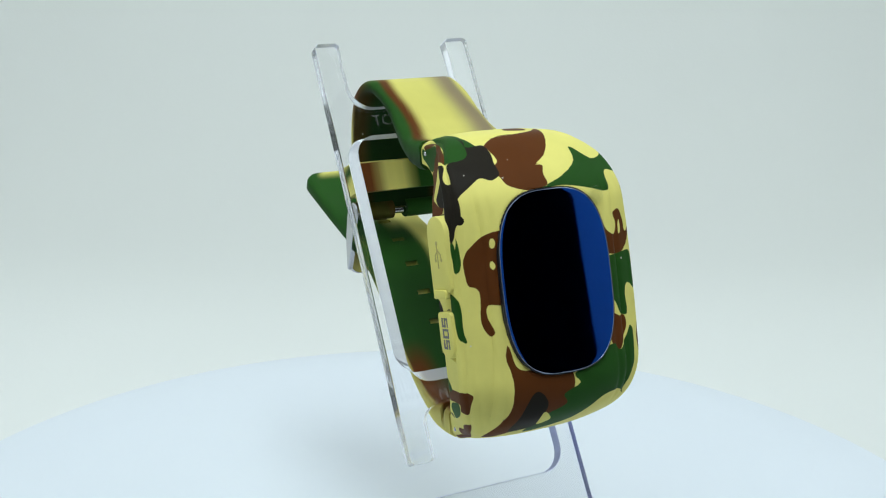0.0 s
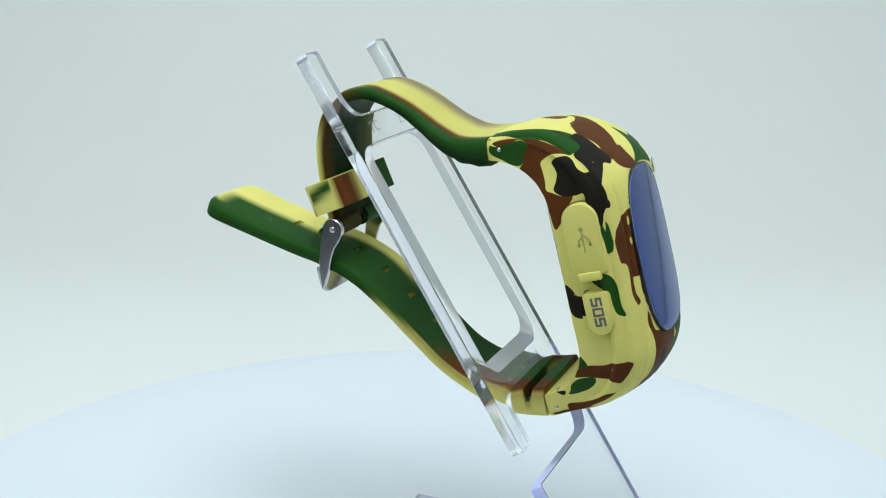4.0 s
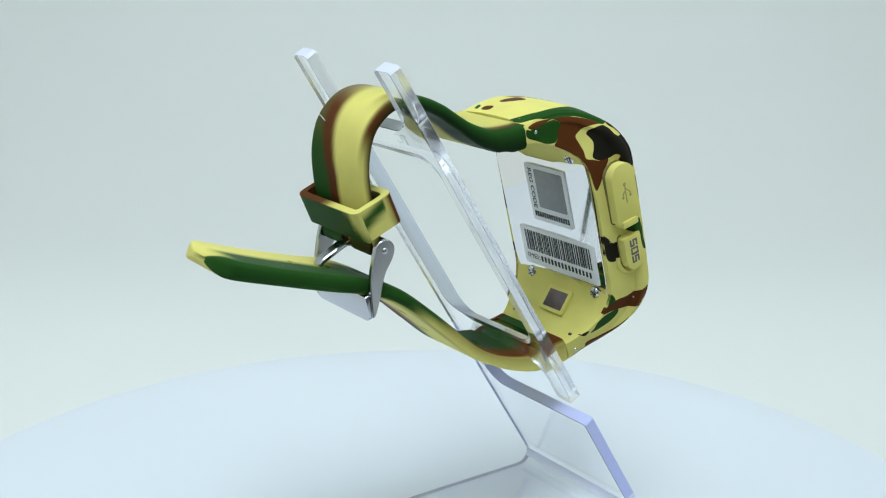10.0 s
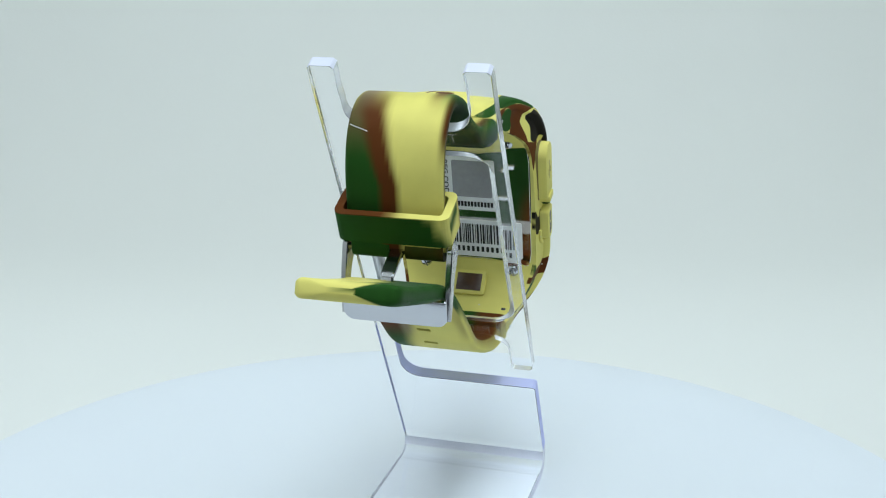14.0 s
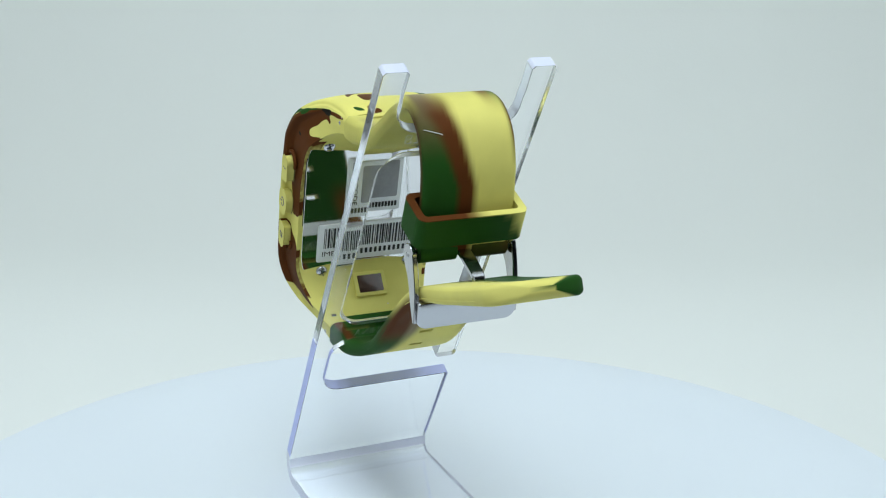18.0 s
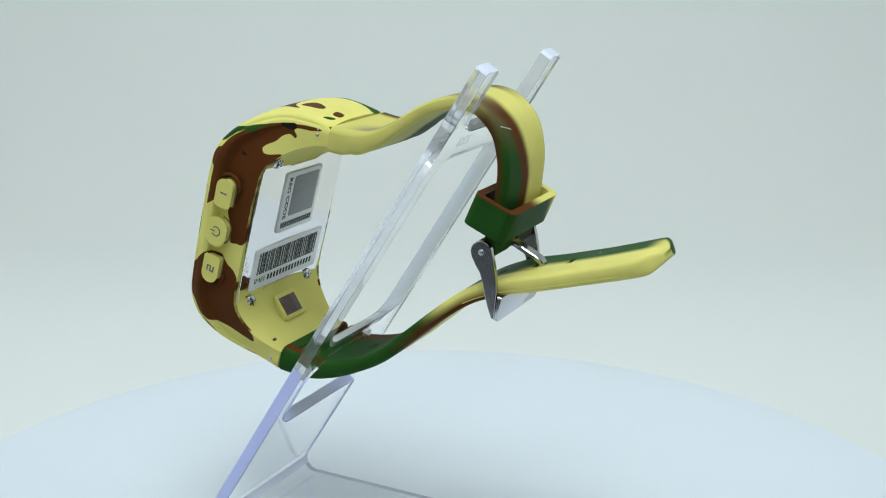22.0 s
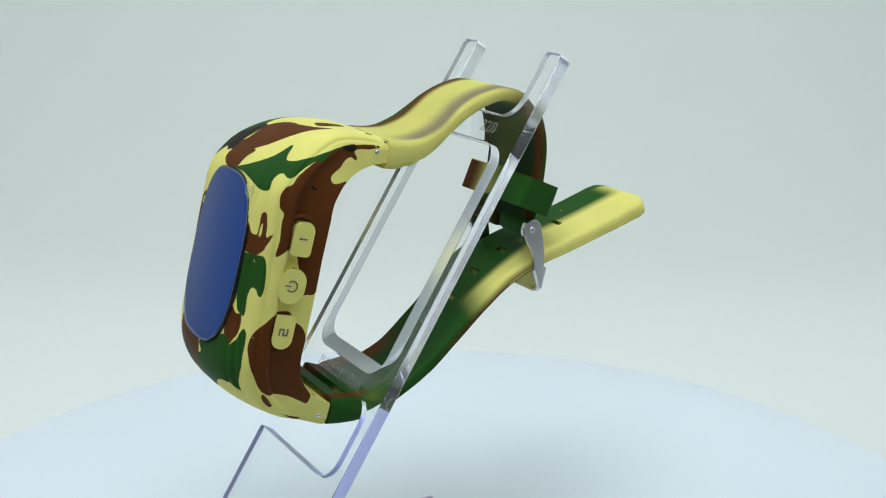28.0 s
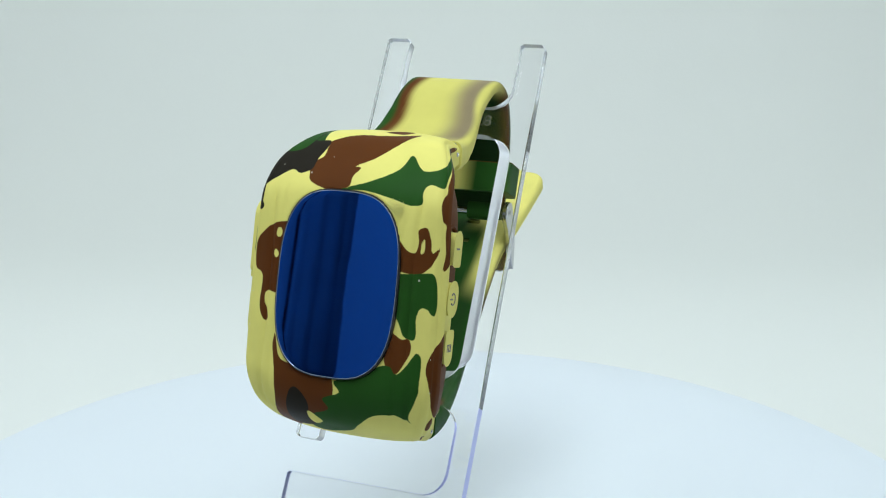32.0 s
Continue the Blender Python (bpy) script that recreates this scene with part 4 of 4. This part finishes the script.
# ---- straps
def strap_mesh(name, path, width, thick, dye, holes=(), step=1.0, label="", crown=0.0, relief=None, creases=()):
    """A silicone band along a path in the middle plane. width, thick: functions of arc length; dye(s, x, side) its colour;
    holes: arc lengths of buckle holes."""
    pts, run = even_curve(path, step)
    total = run[-1]
    for c in creases:
        k = min(range(len(run)), key=lambda q: abs(run[q] - c))
        run[k] = c
    for h in holes:
        for e in (-0.6, 0.6):
            k = min(range(len(run)), key=lambda q: abs(run[q] - h - e))
            run[k] = h + e
    if holes:
        run = run[:-1] + [total - 0.3, total - 0.15, total - 0.06, total]
    run = [r for r in run if not any(abs(r - h) < 0.55 for h in holes)]
    fine = [curve_at(path, (len(path) - 1) * k / 600) for k in range(601)]
    arc = [0.0]
    for a, b in zip(fine, fine[1:]):
        arc.append(arc[-1] + math.dist(a, b))
    at = lambda s: tuple(float(np.interp(s, arc, [p[c] for p in fine])) for c in (0, 1))
    verts, colours = [], []
    lat = [0.19, 0.27, 0.35, 0.42, 0.5, 0.57, 0.64, 0.71, 0.77, 0.82, 0.87, 0.915, 0.95, 0.98, 1]
    if not holes:
        lat = [0.02, 0.1] + lat
    lat = [-v for v in lat[::-1]] + lat
    n_lat = len(lat)
    for s in run:
        y, z = at(s)
        ya, za = at(max(0, s - 0.4))
        yb, zb = at(min(total, s + 0.4))
        d = math.hypot(yb - ya, zb - za)
        ny, nz = -(zb - za) / d, (yb - ya) / d
        w, t = width(s), thick(s)
        ring = []
        for face in (1, -1):
            order = lat if face == 1 else lat[::-1]
            for v in order:
                x = v * w if abs(v) > 0.2 or not holes else math.copysign(min(1.45, 0.22 * w), v)
                edge = max(0.0, (abs(v) - 0.87) / 0.13)
                off = face * (t / 2 * math.sqrt(max(0.0, 1 - 0.72 * edge ** 2)) + crown * (1 - v * v) * (face == 1))
                if relief:
                    off += relief(s, v, face)
                ring.append((x, off, face, v))
        for x, off, face, v in ring:
            verts.append((XW + x, y + ny * off, z + nz * off))
            colours.append(dye(s, v, face))
    cols = 2 * n_lat
    faces = []
    mid = n_lat // 2 - 1
    hole_rows = set()
    for h in holes:
        k = min(range(len(run)), key=lambda q: abs(run[q] - h + 0.6))
        hole_rows.add(k)
    for i in range(len(run) - 1):
        for j in range(cols):
            if i in hole_rows and j in (mid, n_lat + mid):
                continue
            faces.append((i * cols + j, i * cols + (j + 1) % cols, (i + 1) * cols + (j + 1) % cols, (i + 1) * cols + j))
        if i in hole_rows:
            a, b = i * cols, (i + 1) * cols
            tl, tr, bl, br = mid, mid + 1, n_lat + mid + 1, n_lat + mid
            faces += [(a + tl, a + tr, a + br, a + bl), (b + tl, b + bl, b + br, b + tr), (a + tl, a + bl, b + bl, b + tl), (a + tr, b + tr, b + br, a + br)]
    faces += [tuple(range(cols)), tuple(range((len(run) - 1) * cols, len(run) * cols))]
    ob = mesh_part(name, verts, faces, STRAP, WATCH, label, 62)
    attr = ob.data.attributes.new("dye", "FLOAT_COLOR", "POINT")
    for k, c in enumerate(colours):
        attr.data[k].color = c
    return ob


def blend(stops, v, soft=0.16):
    """A colour from stops (position, colour) along v, flowing softly from one into the next."""
    col = stops[0][1]
    for p, c, *own in stops[1:]:
        k = min(1.0, max(0.0, (v - p) / (own[0] if own else soft) + 0.5))
        k = k * k * (3 - 2 * k)
        col = tuple(a + (b - a) * k for a, b in zip(col, c))
    return col


def lerp_colour(a, b, k):
    k = min(1.0, max(0.0, k))
    k = k * k * (3 - 2 * k)
    return tuple(x + (y - x) * k for x, y in zip(a, b))


OLIVE = (0.11, 0.085, 0.033, 1)
GREY_BROWN = (0.24, 0.19, 0.11, 1)
DULL_YELLOW = (0.58, 0.53, 0.14, 1)
# Darkened copies of GREEN: shade on the inner strap faces, put into the dye.
SHADE_GREEN = (0.015, 0.053, 0.011, 1)
SHADED_INNER_GREEN = (0.012, 0.036, 0.010, 1)


def upper_dye(s, v, face):
    wave = 0.06 * math.sin(s * 0.35)
    fore = blend([(-1, GREEN), (-0.84, BROWN, 0.12), (-0.60, DULL_YELLOW, 0.24), (0.42, GREY_BROWN, 0.6), (0.88, DULL_YELLOW, 0.16)], v + wave, 0.26)
    fore = lerp_colour(blend([(-1, GREEN), (-0.82, BROWN), (-0.7, DULL_YELLOW)], v, 0.2), fore, s / 9)
    high = min(1.0, max(0.0, (48 - s) / 13))
    rim = lerp_colour(BROWN, YELLOW, (s - 38) / 8)
    aft = blend([(-1, rim), (-0.92, YELLOW, 0.14), (-0.10 + 0.36 * high, BROWN, 0.16 + 0.14 * high), (0.27 + 0.5 * high, lerp_colour(GREEN, OLIVE, (44 - s) / 9), 0.09 + 0.3 * high)], v)
    if face == -1:
        fore = blend([(-1, SHADED_INNER_GREEN), (-0.1, DULL_YELLOW, 0.4), (0.85, YELLOW)], v, 0.12)
        aft = blend([(-1, lerp_colour(BROWN, SHADED_INNER_GREEN, 0.5)), (-0.7, SHADED_INNER_GREEN), (0.9, BROWN)], v, 0.4)
    return lerp_colour(fore, aft, (s - 27) / 9)


def lower_dye(s, v, face):
    wave = 0.10 * math.sin(s * 0.21 + 1)
    rest = LOWER_LENGTH - s
    if face == 1:
        lug = blend([(-1, YELLOW), (-0.96, BROWN, 0.04), (-0.4, GREEN, 0.25), (0.76, BROWN, 0.1), (0.93, GREEN, 0.04)], v)
        if 3.2 < s < 4.5 and v < 0.8:      # inside the slot, its shade put into the dye
            lug = blend([(-1, SHADED_INNER_GREEN), (0.3, YELLOW)], v)
        near = blend([(-1, BROWN), (-0.55, SHADE_GREEN, 0.5), (0.85, GREEN)], v)
        near = lerp_colour(near, blend([(-1, GREEN), (-0.9, SHADE_GREEN), (0.85, GREEN)], v + wave, 0.35), (s - 20) / 9)
        mid = blend([(-1, GREEN), (0.45, YELLOW)], v + wave, 0.3)
        tipc = blend([(-1, GREEN), (-0.02, YELLOW)], v + wave, 0.22)
        col = lerp_colour(lug, near, (s - 8.5) / 3)
        col = lerp_colour(col, mid, (s - 38 + 3 * v) / 10)
        col = lerp_colour(col, tipc, (s - 55) / 8)
        if v < -0.97:
            col = lerp_colour(lerp_colour(DULL_YELLOW, BROWN, 0.5), GREEN, (s - 30) / 8)
        return lerp_colour(col, blend([(-1, GREEN), (-0.68, YELLOW)], v, 0.2), (5.0 - rest) / 5.0)
    lug = blend([(-1, YELLOW), (0.45, GREEN)], v + wave, 0.4)
    mid = blend([(-1, lerp_colour(BROWN, YELLOW, 0.6)), (-0.72, YELLOW), (0.34, GREY_BROWN, 0.2), (0.60, BROWN, 0.16)], v + wave, 0.2)
    tipc = blend([(-1, GREEN), (-0.78, YELLOW)], v + wave, 0.2)
    col = lerp_colour(lug, mid, (s - 24) / 10)
    col = lerp_colour(col, tipc, (s - 52) / 8)
    return lerp_colour(YELLOW, GREEN, (s - 36) / 9) if v < -0.97 else col


UPPER_PATH = [(-15.75, 89.95), (-12.5, 89.5), (-8.2, 89.9), (-4.6, 91.5), (-1, 93.8), (2.9, 96.3), (7, 98), (11, 98.7), (15, 97.5), (18.5, 93.8), (19.9, 88.5), (19.7, 83), (18.8, 78), (17.2, 72.2)]
LOWER_PATH = [(-28.5, 42.2), (-25, 41.6), (-20, 41.4), (-13.2, 42.9), (-6.6, 46), (0, 51.4), (6.8, 57.2), (13, 61.7), (20, 64.7), (27, 66.5), (37.3, 69.4), (45.8, 72.0), (49, 73.2)]


LOWER_LENGTH = even_curve(LOWER_PATH, 1.0)[1][-1]


def strap_width(a, b, length):
    return lambda s: a + (b - a) * min(1, s / length)


def upper_thick(s):
    return 4.9 - 2.4 * min(1, max(0, (s - 3) / 11))


def lower_thick(s):
    rest = max(0.0, min(2.2, LOWER_LENGTH - s))
    body = 4.6 - 1.9 * min(1, max(0, (s - 6) / 12)) + 0.5 * min(1, max(0, (s - 40) / 15)) + 0.35 * min(1, max(0, (s - LOWER_LENGTH + 13) / 11))
    return body * math.sqrt(1 - ((2.2 - rest) / 2.27) ** 2)      # the free end is rounded off


def lower_width(s):
    w = 11.3 - 2.0 * min(1, s / 22)
    rest = LOWER_LENGTH - s
    return w if rest > 6 else w * math.sqrt(max(0.0, 1 - ((6 - rest) / 6.14) ** 4))


HOLES = [16.9 + 7.15 * k for k in range(8)]


def lower_relief(s, v, face):
    """The bar at the joint with a long slot behind it."""
    if face == 1 and s < 9:
        return 0.9 * min(1.0, (9 - s) / 4) - ((3.2 if v > -0.8 else 2.0) if 3.2 < s < 4.5 and v < 0.8 else 0.0)
    return 0.0


def upper_relief(s, v, face):
    """Small teeth under the thick end by the case."""
    if face == -1 and s < 9:
        return -0.35 if s < 3.2 else -0.1 if s < 5.0 else -0.3 if s < 6.6 else 0.0
    return 0.0


strap_mesh("strap_upper", UPPER_PATH, strap_width(11.2, 9.2, 18), upper_thick, upper_dye, step=0.6, relief=upper_relief, creases=(3.0, 3.2, 4.8, 5.0, 6.4, 6.7), label="marbled silicone strap, bent over the stand")
strap_mesh("strap_lower", LOWER_PATH, lower_width, lower_thick, lower_dye, HOLES, 0.5, "marbled silicone strap end with punched holes", relief=lower_relief, creases=(3.15, 3.3, 4.4, 4.55))


def parting_line(side, s0, s1, material):
    """A fine raised mould line along one side wall of the lower strap."""
    pts, run = even_curve(LOWER_PATH, 1.0)
    line = []
    for k in range(1, len(pts) - 1):
        if s0 < run[k] < s1:
            (ya, za), (y, z), (yb, zb) = pts[k - 1], pts[k], pts[k + 1]
            d = math.hypot(yb - ya, zb - za)
            off = -0.22 * lower_thick(run[k])
            line.append((XW + side * (lower_width(run[k]) - 0.02), y - (zb - za) / d * off, z + (yb - ya) / d * off))
    mesh_part("parting_line", *tube(line, 0.09, 6), material, WATCH, "fine raised mould line")


parting_line(-1, 42, 79, PLAIN_GREEN)
parting_line(1, 46, 79, PLAIN_YELLOW)
parting_line(1, 12, 34, PLAIN_GREEN)
# Black slabs added in the joints for the shade between case and straps.
for y, z, dy, dz in ((-16.05, 90.3, 0.35, 1.9), (-28.75, 42.3, 0.35, 1.6)):
    mesh_part("joint_shade", *slab(outline_round(10.3, dz, 0.4, 2), -dy, dy, 0.05, lambda a, b, c, y=y, z=z: (XW + a, y + c, z + b)), GASKET_AND_SHADE, WATCH, "dark gap between case and strap")
mesh_part("lint", *tube([(XW + 5.2, 19.95, 94.05), (XW + 6.9, 19.66, 94.55), (XW + 8.6, 19.36, 95.0)], 0.07, 6), PAPER, WATCH, "short white lint hair on the strap")


def dense(pts, n=3):
    """More points along an outline."""
    return [tuple(p + (q - p) * k / n for p, q in zip(pts[i], pts[(i + 1) % len(pts)])) for i in range(len(pts)) for k in range(n)]


def keeper_loop():
    """The sleeve that the strap end would be pushed through; here it is empty."""
    e1, e2 = (-0.40, -0.917), (-0.917, 0.40)     # down along the strap, and inwards across the sleeve
    cx, cy, cz = XW, 18.1, 78.2
    outer, inner = dense(outline_round(10.9, 4.4, 1.7, 5), 10), dense(outline_round(9.4, 3.0, 0.8, 5), 10)
    rings = [(inner, -3.1), (outer, -3.1), (outer, -2.8), (outer, -2.0), (outer, -1.2), (outer, 0), (outer, 1.2), (outer, 2.0), (outer, 2.8), (outer, 3.1), (inner, 3.1)]
    at = lambda a, b, c: (cx + a, cy + b * e2[0] + c * e1[0], cz + b * e2[1] + c * e1[1])
    n = len(outer)
    verts, colours = [], []
    for ring, c in rings:
        for a, b in ring:
            verts.append(at(a, b, c))
            if b < -3.2:      # outer back: green, yellow towards one end
                col = blend([(-12, YELLOW), (-9.2 - 0.5 * c, GREEN)], a, 2.6)
            elif b > 3.2:
                col = blend([(-12, BROWN), (-4.8, YELLOW), (1.5, GREEN)], a, 4)
            elif a < 0:
                col = lerp_colour(blend([(-5, YELLOW), (2.6, BROWN)], b, 2.4), GREEN, 1.15 - abs(c + 1.4 + 0.3 * b) / 2.0 if b < 2 else 0)
            else:
                col = GREEN
            if c < -2.9:
                col = blend([(-12, YELLOW), (-1, BROWN)], a, 5)
            colours.append(col)
    faces = grid_faces(len(rings), n, True) + [((len(rings) - 1) * n + j, (len(rings) - 1) * n + (j + 1) % n, (j + 1) % n, j) for j in range(n)]
    ob = mesh_part("keeper_loop", verts, faces, STRAP, WATCH, "marbled silicone keeper sleeve", 40)
    attr = ob.data.attributes.new("dye", "FLOAT_COLOR", "POINT")
    for k, c in enumerate(colours):
        attr.data[k].color = c


keeper_loop()


def buckle():
    def arm_outline():
        pts = [(2.2 * math.cos(radians(a)), 2.2 * math.sin(radians(a))) for a in range(0, 181, 15)]
        pts += [(-2.0, -1.0), (-1.2, -2.6), (-0.3, -3.9), (0.4, -6.0), (0.9, -8.6), (1.5, -10.6), (2.2, -12.5), (2.7, -12.5), (2.95, -10.0), (3.2, -7.2), (3.1, -5.0), (2.8, -2.8), (2.4, -0.6)]
        return pts
    for x in (XW - 10.1, XW + 10.1):
        at = lambda a, b, c, x=x: (x + c, 16.8 + a, 71.6 + b)
        arm = mesh_part("buckle_arm", *slab(arm_outline(), -0.55, 0.55, 0.18, at), STEEL, WATCH, "polished steel buckle arm", 12)
        side = -1 if x < XW else 1
        mesh_part("rivet", *dome(lambda a, b, c, x=x, side=side: (x + side * (0.5 + c), 16.8 + a, 71.6 + b), 0.65, 0.3), STEEL, arm)
    # the plate that joins the arms at their lower ends
    path = stadium(10.1, 2.75, 0.5, 2.1)
    at = lambda a, b, c: (XW + a, 19.75 + b * 0.25 + c * 0.968, 60.65 + b * 0.968 - c * 0.25)
    mesh_part("buckle_bar", *slab(path, -0.55, 0.55, 0.2, at), STEEL, WATCH, "polished steel buckle crossbar")
    for side in (-1, 1):
        roll = [(XW + side * 1.5, 16.9, 71.9), (XW + side * 1.7, 16.9, 71.9), (XW + side * 8.6, 16.9, 71.9), (XW + side * 8.8, 16.9, 71.9)]
        mesh_part("strap_eye", *tube(roll, 2.0, 20), PLAIN_GREEN if side > 0 else DARK_MIX, WATCH, "strap end rolled round the buckle pin")
    mesh_part("buckle_pin", *tube([(XW - 10, 16.8, 71.6), (XW + 10, 16.8, 71.6)], 0.8, 12), STEEL, WATCH)
    prong = [(17.0, 71.9), (19.2, 71.3), (22.2, 69.8), (24.2, 68.7), (24.9, 67.9), (25.0, 66.6)]
    prong = [curve_at(prong, 5 * k / 15) for k in range(16)]
    verts = []
    for k, (y, z) in enumerate(prong):
        (ya, za), (yb, zb) = prong[max(k - 1, 0)], prong[min(k + 1, 15)]
        d = math.hypot(yb - ya, zb - za)
        ny, nz = -(zb - za) / d, (yb - ya) / d
        w = 1.45 - 0.35 * k / 15
        verts += [(XW + w * a, y + ny * b, z + nz * b) for a, b in ((-1, -0.3), (-0.8, -0.5), (0.8, -0.5), (1, -0.3), (1, 0.3), (0.8, 0.5), (-0.8, 0.5), (-1, 0.3))]
    mesh_part("buckle_prong", verts, grid_faces(16, 8, True) + [tuple(range(8))[::-1], tuple(range(120, 128))], STEEL, WATCH, "bent flat steel buckle prong", 30)


buckle()


def lug_pins():
    for side in (-1, 1):
        for y, z, w in ((-18.2, 90.6, 11.55), (-30.9, 42.6, 11.75)):
            mesh_part("lug_pin", *dome(lambda a, b, c: (XW + side * (w - 0.25 + c), y + a, z + b), 0.42, 0.22, 3, 12), STEEL, WATCH, "tiny steel pin head")


lug_pins()


def speaker_holes():
    """Pinholes on the lower front of the case; black domes stand for the shade in them."""
    for x, y, z in ((-10.4, -46.3, 50.1), (-9.9, -46.8, 50.5), (-7.2, -45.8, 48.5), (-8.5, -47.4, 51.0), (-6.7, -46.7, 49.4), (-7.8, -47.6, 51.0)):
        mesh_part("speaker_hole", *dome(lambda a, b, c: (x + a, y + b * 0.5 - c * 0.86, z - b * 0.86 - c * 0.5), 0.16, 0.12, 2, 10), GASKET_AND_SHADE, WATCH, "tiny dark speaker hole")


speaker_holes()


def inner_slots():
    # Black plates stand for the shade in the slots.
    for x, y, z, half in ((10.4, -31.0, 46.0, 0.55), (-8.8, -30.55, 45.65, 0.5)):
        mesh_part("moulded_slot", *slab(outline_round(half, 0.3, 0.1, 2), -0.3, 0.06, 0.02, lambda a, b, c, x=x, y=y, z=z: (x + a, y + b * -0.75 + c * 0.66, z + b * 0.66 + c * 0.75)), GASKET_AND_SHADE, WATCH, "small dark moulded slot")


inner_slots()


# ---------------------------------------------------------------- what turns
def motions():
    lift = -STAND_LOW * MM + 0.00015
    times = [2.0 * k for k in range(17)]
    for thing, z in ((TURNTABLE, 0.0), (STAND, lift), (WATCH, 0.0)):
        walk(thing, [(t, pose(0, 0, z, 0, 0, spin(t))) for t in times])


motions()
